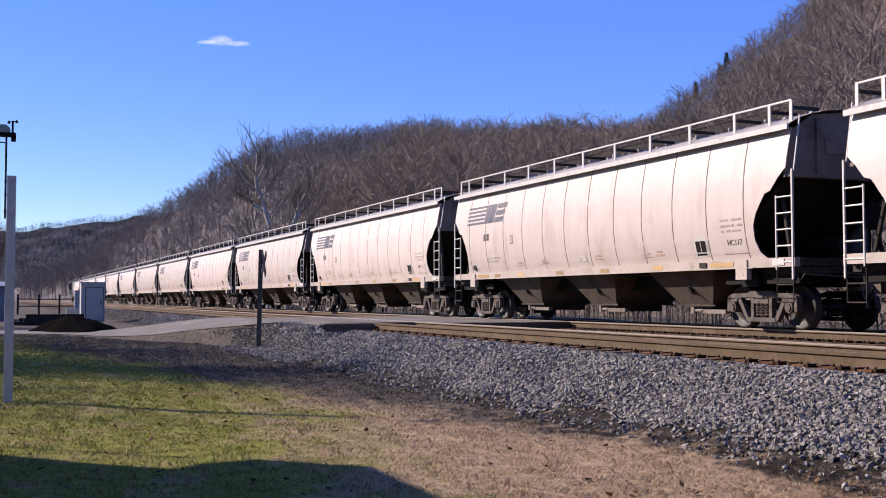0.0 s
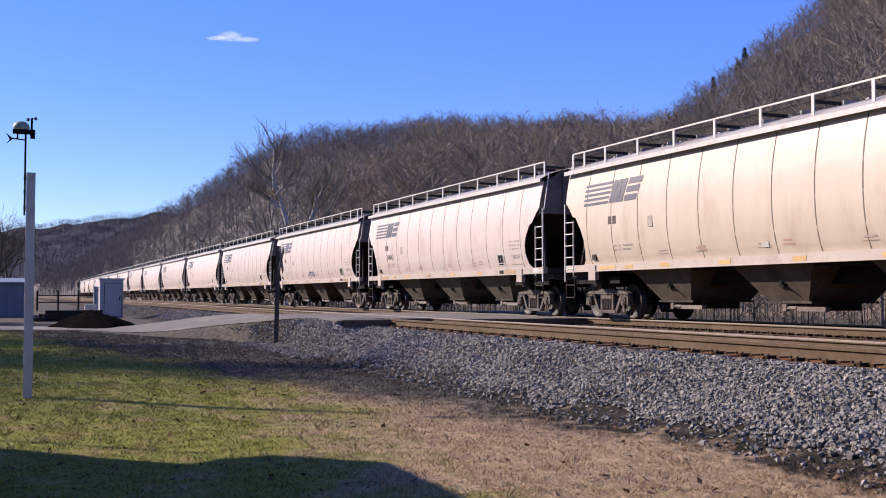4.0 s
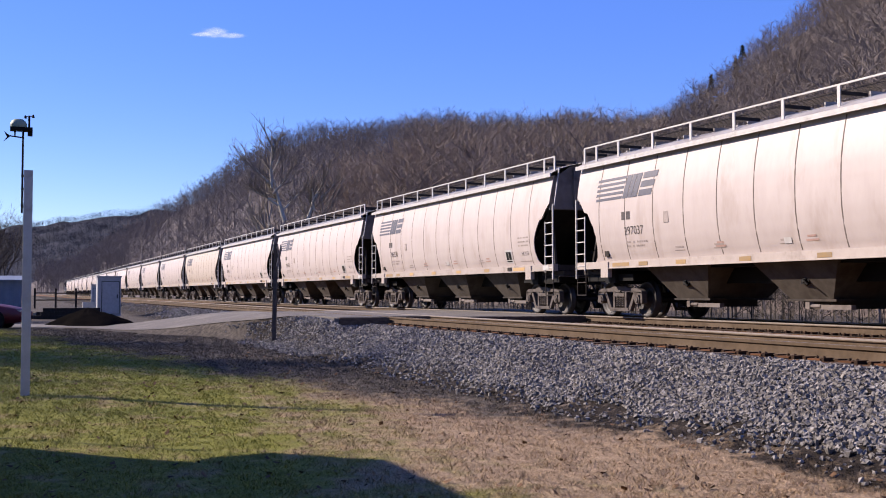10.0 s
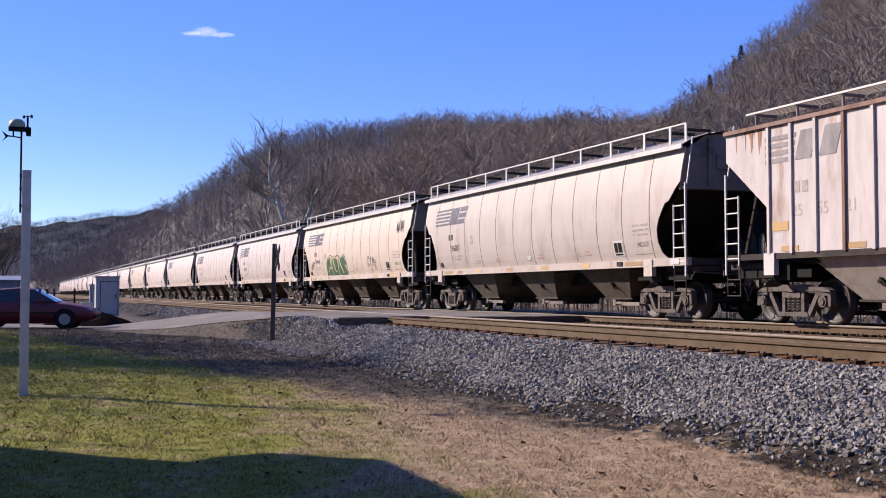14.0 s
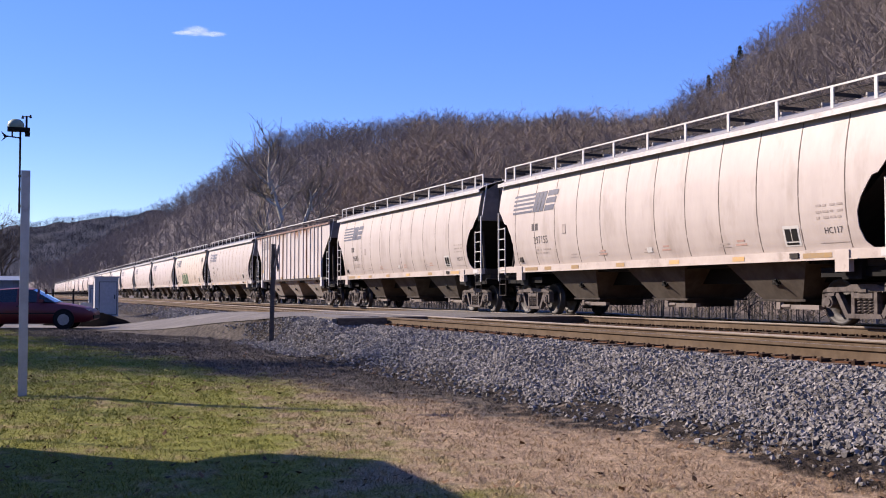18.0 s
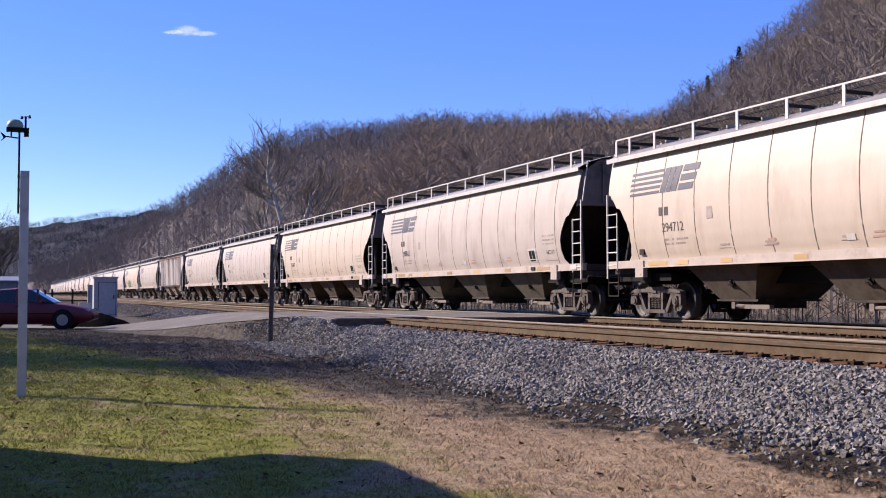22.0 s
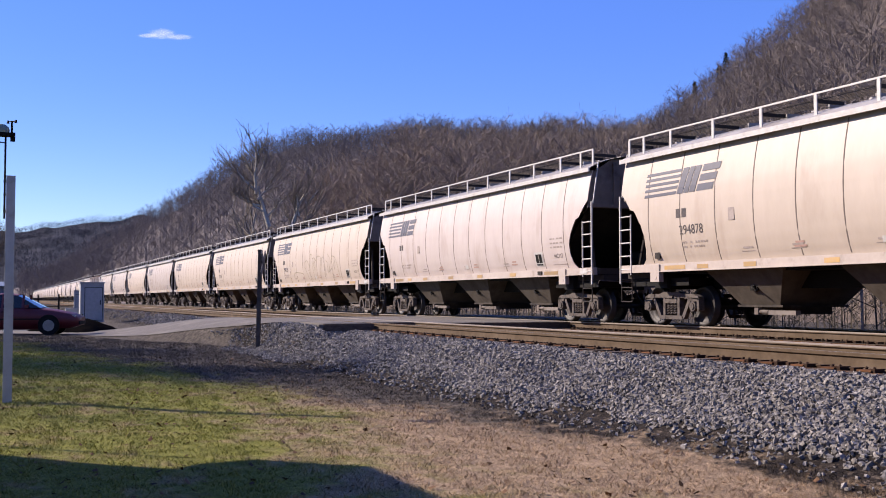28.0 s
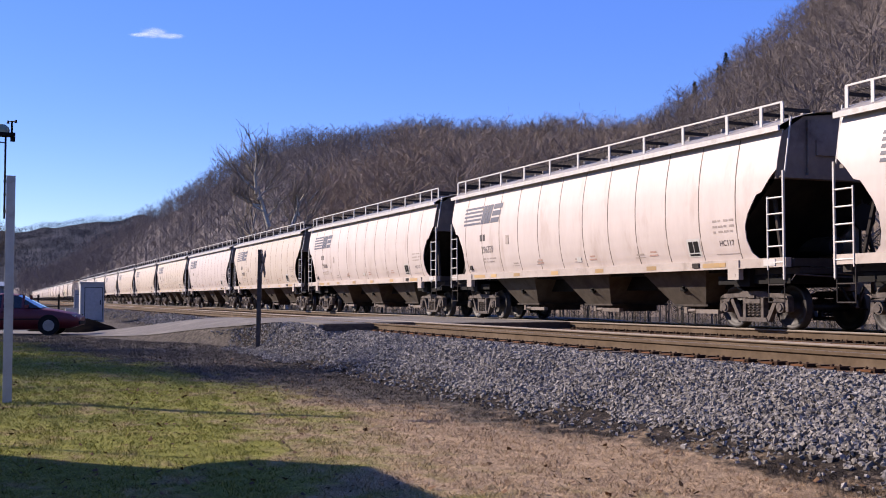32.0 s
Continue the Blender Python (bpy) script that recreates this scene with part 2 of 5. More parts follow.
LETTERING = {}
for words, size in [("HC117", 0.17), *[(w, 0.30) for w in ("294843", "296435", "296323", "296330", "297037", "294948", "296887", "297155", "295067", "298015", "294712", "297316", "294735", "294878", "296006", "296359", "296385")], *[(w, 0.34) for w in ("25", "55", "21")]]:
    text = bpy.data.curves.new("lettering", "FONT")
    text.body, text.size, text.resolution_u = words, size, 3
    text_ob = new("lettering", text)
    LETTERING[words] = bpy.data.meshes.new_from_object(text_ob.evaluated_get(bpy.context.evaluated_depsgraph_get()))
    bpy.data.objects.remove(text_ob)


def smooth_step(a, b, x):
    t = np.clip((np.asarray(x, float) - a) / (b - a), 0, 1)
    return t * t * (3 - 2 * t)


# ---- the ground ----
NEAR_TRACK, FAR_TRACK = 9.95, 15.65
rng = np.random.default_rng(5)


def bumps(x, y, size, seed):
    """A soft random relief, made of a few waves."""
    r = np.random.default_rng(seed)
    out = np.zeros_like(np.asarray(x, float))
    for k in range(7):
        a, p = r.uniform(0, 2 * math.pi, 2)
        s = r.uniform(0.6, 1.8) / size
        out += np.sin((np.cos(a) * x + np.sin(a) * y) * s * 2 * math.pi + p)
    return out / 7


def bend(x):
    """How far the line swings away to the north far down the valley."""
    return 1.2e-5 * np.maximum(0, -np.asarray(x, float) - 120) ** 2


def road_share(x, y):
    """1 on the gravel road and its crossing, 0 off it."""
    mid = np.interp(y, [-30, 2, 8, 20, 40], [-58, -44.6, -33.6, -36.5, -48])
    half = np.interp(y, [-30, 2, 8, 40], [3.2, 3.3, 4.6, 4.8])
    return 1 - smooth_step(half - 0.6, half + 0.9, abs(x - mid))


def ground_z(x, y):
    x, y = np.asarray(x, float), np.asarray(y, float)
    lawn = -0.95 + 0.28 * smooth_step(18, 42, -x) + 0.05 * bumps(x, y, 6, 1) * smooth_step(1, 4, abs(x) + abs(y))
    y2 = y - bend(x)
    apron = smooth_step(-39, -34, x) * (1 - smooth_step(-27.5, -23, x))
    bed = np.maximum(smooth_step(6.3, 8.6, y2 + 0.25 * bumps(x, y, 3, 2)), apron * smooth_step(6.55, 7.6, y2)) * (1 - smooth_step(17.8, 20.5, y2))
    z = lawn + (-0.20 - lawn) * bed
    z = z + 0.13 * apron * smooth_step(6.8, 7.4, y2) * (1 - smooth_step(7.55, 7.8, y2))
    z = z - 0.5 * smooth_step(18, 24, y2)
    ramp = road_share(x, y)
    top = lawn + (-0.03 - lawn) * smooth_step(3.0, 7.8, y) * (1 - smooth_step(17.8, 28, y)) - 0.5 * smooth_step(20, 28, y)
    return z + (np.where((y2 > 8.0) & (y2 < 17.6), -0.24, top) - z) * ramp


def grid_sheet(name, xs, ys, zf):
    X, Y = np.meshgrid(xs, ys, indexing="ij")
    V = np.stack([X, Y, zf(X, Y)], -1).reshape(-1, 3)
    i = np.arange(len(xs) * len(ys)).reshape(len(xs), len(ys))
    F = np.stack([i[:-1, :-1], i[1:, :-1], i[1:, 1:], i[:-1, 1:]], -1).reshape(-1, 4)
    me = mesh_from(name, V, F)
    me.polygons.foreach_set("use_smooth", [True] * len(me.polygons))
    return me


def ground_material(blades=False):
    """Lawn, dry grass, bare earth and ballast dirt, each where it lies, in patches."""
    m = bpy.data.materials.new("grass_blades" if blades else "lawn_and_earth")
    m.use_nodes = True
    nt = m.node_tree
    n, link = nt.nodes, nt.links.new
    shader = n["Principled BSDF"]
    shader.inputs["Roughness"].default_value = 0.95
    shader.inputs["Specular IOR Level"].default_value = 0.1
    at = n.new("ShaderNodeNewGeometry").outputs["Position"]
    split = n.new("ShaderNodeSeparateXYZ")
    link(at, split.inputs[0])

    def noise_at(size, detail=6, rough=0.65):
        t = n.new("ShaderNodeTexNoise")
        t.inputs["Scale"].default_value, t.inputs["Detail"].default_value, t.inputs["Roughness"].default_value = size, detail, rough
        link(at, t.inputs["Vector"])
        return t.outputs["Fac"]

    def span(v, a, b, lo=0.0, hi=1.0):
        r = n.new("ShaderNodeMapRange")
        r.interpolation_type = "SMOOTHSTEP"
        for k, x in (("From Min", a), ("From Max", b), ("To Min", lo), ("To Max", hi)):
            r.inputs[k].default_value = x
        link(v, r.inputs["Value"])
        return r.outputs["Result"]

    def math2(op, a, b):
        x = n.new("ShaderNodeMath")
        x.operation = op
        for s, v in zip(x.inputs, (a, b)):
            if isinstance(v, (int, float)):
                s.default_value = v
            else:
                link(v, s)
        return x.outputs[0]

    def mixed(a, b, share):
        x = n.new("ShaderNodeMix")
        x.data_type = "RGBA"
        for s, v in ((x.inputs["A"], a), (x.inputs["B"], b)):
            if isinstance(v, tuple):
                s.default_value = (*v, 1)
            else:
                link(v, s)
        link(share, x.inputs["Factor"])
        return x.outputs["Result"]

    X, Y = split.outputs["X"], split.outputs["Y"]
    fine, mid, broad = noise_at(38, 5, 0.7), noise_at(3.2), noise_at(0.55, 4)
    green = mixed(mixed((0.112, 0.118, 0.022), (0.215, 0.207, 0.048), span(fine, 0.35, 0.65)), (0.254, 0.188, 0.0977), span(noise_at(1.1, 7, 0.75), 0.50, 0.64, 0.0, 0.75))
    dry = mixed((0.213, 0.15, 0.0923), (0.357, 0.259, 0.167), span(fine, 0.35, 0.65))
    earth = mixed((0.046, 0.039, 0.032), (0.10, 0.085, 0.07), span(noise_at(9), 0.35, 0.65))
    # dry towards the line and the camera, green on the lawn
    wob = math2("MULTIPLY", math2("SUBTRACT", mid, 0.5), 4.0)
    wob2 = math2("MULTIPLY", math2("SUBTRACT", broad, 0.5), 5.0)
    dry_share = span(math2("ADD", math2("ADD", math2("MULTIPLY", Y, 1.0), math2("MULTIPLY", X, 0.12)), math2("ADD", wob, wob2)), 1.0, 3.6)
    c = mixed(green, dry, dry_share)
    earth_share = span(math2("ADD", math2("ADD", math2("MULTIPLY", X, -0.3), math2("MULTIPLY", Y, 1.3)), math2("ADD", wob, wob2)), 10.4, 12.6)
    c = mixed(c, earth, earth_share)
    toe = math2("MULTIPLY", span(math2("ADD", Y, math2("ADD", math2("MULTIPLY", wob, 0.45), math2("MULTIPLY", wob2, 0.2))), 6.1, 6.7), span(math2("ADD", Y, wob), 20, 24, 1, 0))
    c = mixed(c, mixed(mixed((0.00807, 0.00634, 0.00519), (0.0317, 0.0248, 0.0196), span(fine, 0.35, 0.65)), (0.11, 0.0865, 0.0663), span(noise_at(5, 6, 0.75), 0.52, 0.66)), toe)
    bed = math2("MULTIPLY", span(math2("ADD", Y, math2("MULTIPLY", wob, 0.05)), 8.34, 8.5), span(Y, 17.4, 18.4, 1, 0))
    c = mixed(c, mixed((0.0977, 0.0461, 0.0202), (0.162, 0.0949, 0.0519), span(noise_at(14), 0.35, 0.65)), bed)
    hsv = n.new("ShaderNodeHueSaturation")
    link(span(n.new("ShaderNodeNewGeometry").outputs["Random Per Island"], 0, 1, 0.95, 1.6) if blades else math2("MULTIPLY", span(noise_at(90, 2), 0.3, 0.7, 0.75, 1.2), span(noise_at(7, 4, 0.7), 0.3, 0.7, 0.72, 1.25)), hsv.inputs["Value"])
    link(c, hsv.inputs["Color"])
    link(hsv.outputs["Color"], shader.inputs["Base Color"])
    b = n.new("ShaderNodeBump")
    b.inputs["Strength"].default_value, b.inputs["Distance"].default_value = 0.7, 0.03
    link(math2("ADD", fine, mid), b.inputs["Height"])
    link(b.outputs["Normal"], shader.inputs["Normal"])
    return m


xs = np.unique(np.concatenate([np.linspace(-3000, -300, 20), np.linspace(-300, -70, 60), np.arange(-70, 6, 0.3), np.linspace(8, 60, 20), np.linspace(80, 2500, 12)]))
ys = np.unique(np.concatenate([np.linspace(-2500, -30, 15), np.linspace(-30, -4, 14), np.arange(-4, 22, 0.2), np.linspace(23, 60, 20), np.linspace(70, 2500, 20)]))
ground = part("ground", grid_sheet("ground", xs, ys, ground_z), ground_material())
tagged(ground, "lawn of green and dry winter grass sloping to a railway bank", "ground", kind="structure")

# the gravel road that comes over the line
def road_sheet():
    ys = np.concatenate([np.linspace(-30, 2, 24), np.linspace(2.3, 34, 110)])
    rows = []
    for y in ys:
        mid, half = np.interp(y, [-30, 2, 8, 20, 40], [-58, -44.6, -33.6, -36.5, -48]), np.interp(y, [-30, 2, 8, 40], [2.8, 2.9, 4.3, 4.4])
        x = np.linspace(mid - half, mid + half, 22)
        z = ground_z(x, np.full_like(x, y)) + 0.02
        rows.append([(a, y, b) for a, b in zip(x, z)])
    return sheet(rows)


road = part("road", road_sheet(), "asphalt", smooth=True)
for y0, y1, x0, x1 in ((7.75, 9.10, -36.5, -27.0), (9.29, 10.60, -36.8, -27.9), (10.79, 14.80, -37.5, -26.8), (14.99, 16.30, -39.0, -30.0), (16.49, 17.9, -40.0, -31.0)):
    n = max(1, round((y1 - y0) / 1.35))
    for i in range(n):
        a, b = y0 + (y1 - y0) * i / n, y0 + (y1 - y0) * (i + 1) / n
        part("edge_timber", B(("box", x1 + 0.002, x1 + 0.14, a + 0.01, b - 0.01, -0.24, -0.02)), "tie", road, "worn edge timber")
        part("crossing_panel", B(("box", x0, x1, a + 0.006, b - 0.006, -0.23, -0.008 - 0.004 * (i % 2))), "asphalt", road, "worn asphalt crossing panel with a dark edge")
part("edge_timber", B(("box", -36.5, -26.9, 7.62, 7.748, -0.26, -0.03)), "asphalt", road, "worn asphalt edge of the crossing")
tagged(road, "worn grey asphalt and gravel road over the level crossing", "road", kind="structure")


# ---- the two tracks ----
RAIL = ((-0.076, -0.18), (0.076, -0.18), (0.076, -0.168), (0.014, -0.15), (0.010, -0.055), (0.037, -0.04), (0.037, -0.006), (0.030, 0.0), (-0.030, 0.0), (-0.037, -0.006), (-0.037, -0.04), (-0.010, -0.055), (-0.014, -0.15), (-0.076, -0.168))


def rail_run(y0, name, parent):
    stops = np.concatenate([np.linspace(-900, -120, 40), [-60, 0, 60]])
    ob = part(name, sheet([[(x, y0 + float(bend(x)) + dy, dz) for dy, dz in RAIL] for x in stops], closed=True), "rail", parent)
    edge = ((-0.024, 0.0015), (0.026, 0.0015)) if y0 < 9.5 else ((-0.0395, -0.026), (-0.0395, -0.006), (-0.031, 0.0015), (0.026, 0.0015))
    head = sheet([[(x, y0 + float(bend(x)) + dy, dz) for dy, dz in edge] for x in stops])
    part("railhead", head, "railhead", ob, "bright worn running surface")


def track(centre, label):
    t = empty("railway_track", Matrix(), label, "railway", "main line tracks", "structure")
    for side in (-0.7535, 0.7535):
        rail_run(centre + side, "rail", t)
    tie = B(("box", -0.115, 0.115, -1.3, 1.3, -0.36, -0.182))
    me = bpy.data.meshes.new("tie")
    tie.to_mesh(me), tie.free()
    me.materials.append(M["tie"])
    plate = B(("box", -0.11, 0.11, -0.97, -0.56, -0.19, -0.170), ("box", -0.11, 0.11, 0.56, 0.97, -0.19, -0.170))
    pe = bpy.data.meshes.new("tie_plate")
    plate.to_mesh(pe), plate.free()
    pe.materials.append(M["rust_orange"])
    hold = B(
             *[("rod", (dx, s * 0.7535 + dy, -0.19), (dx + 0.02, s * 0.7535 + dy, -0.145), 0.018, 5) for s in (-1, 1) for dx in (-0.06, 0.06) for dy in (-0.1, 0.1)],
             *[("box", dx - 0.028, dx + 0.028, s * 0.7535 - 0.2, s * 0.7535 + 0.12, -0.20, -0.155) for s in (-1, 1) for dx in (-0.17, 0.15)])
    he = bpy.data.meshes.new("fastening")
    hold.to_mesh(he), hold.free()
    he.materials.append(M["fastening"])
    for i in range(150):
        x = -4 - i * 0.55
        if centre < 12 and -37.5 < x < -27.0:
            continue
        ob = new("tie", me)
        ob.parent, ob.location = t, (x, centre, random.uniform(-0.012, 0.002))
        ob.rotation_euler = (0, 0, random.uniform(-0.02, 0.02))
        for word, data in (("tie_plate", pe), ("rail_fastening", he)):
            if word == "tie_plate" and (centre > 12 or x < -45):
                continue
            pl = new(word, data)
            pl.parent, pl.location = t, (x + random.uniform(-0.02, 0.02), centre, 0)
    return t


track(NEAR_TRACK, "rust-brown steel rails on wooden ties in grey ballast")
track(FAR_TRACK, "rust-brown steel rails with polished tops under the freight train")


# ---- covered hopper cars ----
CAR_PITCH = 18.0877


def train_x(n, t):
    """Where the middle of the n-th car is along the line at t seconds; the train slows a little."""
    u = (t - 16) / 16
    run = -107.2517 + float(np.interp(t, (0, 1.5, 19, 23, 27, 32), (0.13, 0, 0, 0.12, 0.2, 0.2))) - 190.4812 * u + 0.1594 * u**2 - 0.586 * u**3 + 0.3279 * u**4 + 1.0199 * u**5
    return run + CAR_PITCH * n - (0.0542 if n > 4 else 0)


SIDE = ((1.42, 1.375), (1.62, 1.445), (1.9, 1.51), (2.2, 1.548), (2.5, 1.562), (2.8, 1.56), (3.1, 1.543), (3.35, 1.512), (3.6, 1.468), (3.78, 1.43), (3.97, 1.385))
ENDS = ((1.42, 7.50), (1.56, 7.31), (1.8, 7.22), (2.1, 7.22), (2.35, 7.33), (2.6, 7.52), (2.72, 7.62), (2.76, 7.78), (3.0, 8.0), (3.18, 8.21), (3.97, 8.235))


def side_y(z):
    return float(np.interp(z, [a for a, _ in SIDE], [b for _, b in SIDE]))


def side_end(z):
    return float(np.interp(z, [a for a, _ in ENDS], [b for _, b in ENDS]))


def side_skin(sign):
    zs = sorted({a for a, _ in SIDE} | {a for a, _ in ENDS} | {1.7, 2.0})
    rows = []
    for z in zs:
        e, y = side_end(z), side_y(z)
        rows.append([(x, sign * y, z) for x in (-e, *np.linspace(-6.9, 6.9, 15), e)])
    bm = sheet(rows)
    bmesh.ops.recalc_face_normals(bm, faces=bm.faces)
    out = bmesh.ops.extrude_face_region(bm, geom=bm.faces[:])
    for v in out["geom"]:
        if isinstance(v, bmesh.types.BMVert):
            v.co.y -= sign * 0.02
    bmesh.ops.recalc_face_normals(bm, faces=bm.faces)
    bm.normal_update()
    for e in bm.edges:
        e.smooth = len(e.link_faces) == 2 and e.calc_face_angle() < 0.6
    return bm


SHIFT = 0.2


def on_side(points, sign=-1, proud=0.007):
    return [(x, sign * (side_y(z) + proud), z) for x, z in points]


def patch(bm, x0, z0, x1, z1, lean=0.0, proud=0.007):
    """A flat painted patch on the near side, its upper edge moved by lean; x is counted from SHIFT."""
    x0, x1 = x0 + SHIFT, x1 + SHIFT
    n = max(1, round((z1 - z0) / 0.15))
    last = None
    for i in range(n + 1):
        z = z0 + (z1 - z0) * i / n
        d = lean * i / n
        row = [bm.verts.new(p) for p in on_side([(x0 + d, z), (x1 + d, z)], -1, proud)]
        if last:
            bm.faces.new((last[0], last[1], row[1], row[0]))
        last = row


def text_mesh(words, x, z):
    """Words as a mesh laid on the car's near side, from x and z of their lower left corner."""
    me = LETTERING[words].copy()
    for v in me.vertices:
        px, pz = x + SHIFT + v.co.x * 0.98, z + v.co.y
        v.co = (px, -(side_y(pz) + 0.007), pz)
    me.materials.clear()
    return me


def ladder(parent, x_in, x_out, y, high, s):
    l = part("ladder", B(("box", *sorted((x_in, x_in + 0.028 * s)), y - 0.016, y + 0.016, 1.2, 2.66), ("box", *sorted((x_out, x_out + 0.04 * s)), y - 0.02, y + 0.02, 1.0, 3.14),
                         *[("rod", (x_in + 0.005 * s, y, z), (x_out + 0.03 * s, y, z), 0.018, 6) for z in (1.34, 1.66, 1.98, 2.3, 2.62)]), "white", parent, "white steel corner ladder")
    part("step", B(*[("rod", (x, y + 0.02, 0.55), (x, y + 0.02, 1.3), 0.014, 6) for x in (x_in, x_out)], *[("rod", (x_in, y + 0.02, z), (x_out, y + 0.02, z), 0.016, 6) for z in (0.56, 0.9)]), "grime", l, "dark hanging step")
    part("grab_iron", B(("rod", (x_out + 0.01 * s, y + 0.05, 3.1), (x_out + 0.01 * s, y + 0.22, 4.2), 0.02, 6)), "white", l)
    return l


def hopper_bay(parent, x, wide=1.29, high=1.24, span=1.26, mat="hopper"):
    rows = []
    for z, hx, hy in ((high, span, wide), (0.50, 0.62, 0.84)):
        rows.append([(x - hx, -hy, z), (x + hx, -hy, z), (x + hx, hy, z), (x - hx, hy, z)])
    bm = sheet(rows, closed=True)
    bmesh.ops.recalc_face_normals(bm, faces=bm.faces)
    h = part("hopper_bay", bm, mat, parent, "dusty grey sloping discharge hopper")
    part("gate", B(("box", x - 0.72, x + 0.72, -0.86, 0.86, 0.455, 0.50), ("box", x - 0.40, x + 0.40, -0.7, 0.7, 0.30, 0.455)), "grime", h, "steel outlet gate")
    part("gate_rack", B(("box", x + 0.42, x + 1.25, -0.98, -0.86, 0.30, 0.39), ("rod", (x + 0.05, -0.95, 0.36), (x + 0.4, -0.95, 0.36), 0.04, 8), ("box", x + 0.0, x + 0.12, -1.0, -0.9, 0.3, 0.44)), "end_paint", h, "pale gate rack and drive")
    part("gate_crank", B(("rod", (x + 0.1, -1.12, 0.88), (x + 0.1, -0.95, 0.8), 0.05, 8), ("rod", (x + 0.1, -1.14, 0.9), (x + 0.24, -1.14, 0.78), 0.02, 6), ("box", x - 0.02, x + 0.2, -1.08, -0.95, 0.8, 0.98)), "black", h)
    return h


def wheelset(parent, x):
    me = bpy.data.meshes.get("wheelset")
    if not me:
        bm = bmesh.new()
        for s in (-1, 1):
            sides = 28
            rings = [[bm.verts.new((r * math.cos(2 * math.pi * i / sides), s * d, r * math.sin(2 * math.pi * i / sides))) for i in range(sides)]
                     for r, d in ((0.08, 0.62), (0.14, 0.63), (0.16, 0.68), (0.36, 0.70), (0.375, 0.665), (0.485, 0.665), (0.487, 0.695), (0.459, 0.705), (0.454, 0.80), (0.445, 0.81), (0.385, 0.81), (0.37, 0.775), (0.17, 0.75), (0.15, 0.83), (0.08, 0.84))]
            for a, b in zip(rings, rings[1:]):
                for i in range(sides):
                    bm.faces.new((a[i], a[(i + 1) % sides], b[(i + 1) % sides], b[i]))
        rod(bm, (0, -1.05, 0), (0, 1.05, 0), 0.08, 12)
        for s in (-1, 1):
            for k in range(3):
                a = 2 * math.pi * k / 3
                rod(bm, (0.045 * math.cos(a), s * 1.05, 0.045 * math.sin(a)), (0.045 * math.cos(a), s * 1.075, 0.045 * math.sin(a)), 0.018, 6)
        bmesh.ops.recalc_face_normals(bm, faces=bm.faces)
        me = bpy.data.meshes.new("wheelset")
        bm.to_mesh(me), bm.free()
        me.materials.append(M["wheel"])
        for p in me.polygons:
            p.use_smooth = len(p.vertices) == 4
    ob = part("wheelset", me, "wheel", parent, "brown steel wheels on an axle")
    ob.location = (x, 0, 0.457)
    return ob


def side_frame(sign):
    """A cast frame of bars: top chord, two pedestals, slanting tension bars, columns, and the spring seat."""
    y0, y1 = sorted((sign * 0.92, sign * 1.07))
    pieces = [("prism", [(-1.10, 0.60), (-1.06, 0.68), (-0.92, 0.735), (-0.45, 0.745), (-0.3, 0.79), (0.3, 0.79), (0.45, 0.745), (0.92, 0.735), (1.06, 0.68), (1.10, 0.60), (0.98, 0.62), (0.6, 0.655), (-0.6, 0.655), (-0.98, 0.62)], 1, y0, y1)]
    for s in (-1, 1):
        pieces.append(("prism", [(s * 1.09, 0.64), (s * 1.11, 0.37), (s * 1.03, 0.35), (s * 1.01, 0.57), (s * 0.78, 0.57), (s * 0.74, 0.65)], 1, y0, y1))
        pieces.append(("prism", [(s * 0.80, 0.66), (s * 0.68, 0.66), (s * 0.38, 0.17), (s * 0.49, 0.17)], 1, y0 + 0.02, y1 - 0.02))
        pieces.append(("prism", [(s * 0.33, 0.68), (s * 0.245, 0.68), (s * 0.245, 0.2), (s * 0.33, 0.2)], 1, y0 + 0.015, y1 - 0.015))
    pieces.append(("prism", [(-0.47, 0.155), (0.47, 0.155), (0.42, 0.24), (-0.42, 0.24)], 1, y0, y1))
    pieces.append(("box", -0.1, 0.1, y0 - 0.03, y1 + 0.03, 0.64, 0.70))
    return B(*pieces)


def truck(parent, x):
    t = part("truck", B(("box", -0.2, 0.2, -0.98, 0.98, 0.45, 0.62), ("rod", (0, 0, 0.6), (0, 0, 0.86), 0.2, 12), ("box", -0.85, -0.75, -0.8, 0.8, 0.4, 0.5), ("box", 0.75, 0.85, -0.8, 0.8, 0.4, 0.5)), "steel", parent, "four-wheel cast steel truck")
    t.location = (x, 0, 0)
    for s in (-1, 1):
        f = part("side_frame", side_frame(s), "steel", t, "rusty dusty cast side frame")
        y = s * 1.0
        for dx in (-0.14, 0.0, 0.14):
            coil = [(dx + 0.055 * math.cos(a), y + 0.055 * math.sin(a), 0.25 + 0.28 * a / (2 * math.pi * 5)) for a in np.linspace(0, 2 * math.pi * 5, 31)]
            part("spring", tube(coil, 0.018, 4), "steel", t, "coil spring")
        part("friction_block", B(("box", -0.23, 0.23, y - 0.07, y + 0.07, 0.53, 0.63), ("box", -0.1, 0.1, y - 0.06, y + 0.09 * s + 0.0, 0.56, 0.6)) if s > 0 else B(("box", -0.23, 0.23, y - 0.07, y + 0.07, 0.53, 0.63)), "steel", t)
        for dx in (-0.889, 0.889):
            part("bearing", B(("rod", (dx, s * 0.93, 0.457), (dx, s * 1.10, 0.457), 0.115, 14), ("rod", (dx, s * 1.10, 0.457), (dx, s * 1.125, 0.457), 0.075, 10)), "steel", t, "round axle bearing cap")
    for dx in (-0.889, 0.889):
        wheelset(t, dx)
    return t


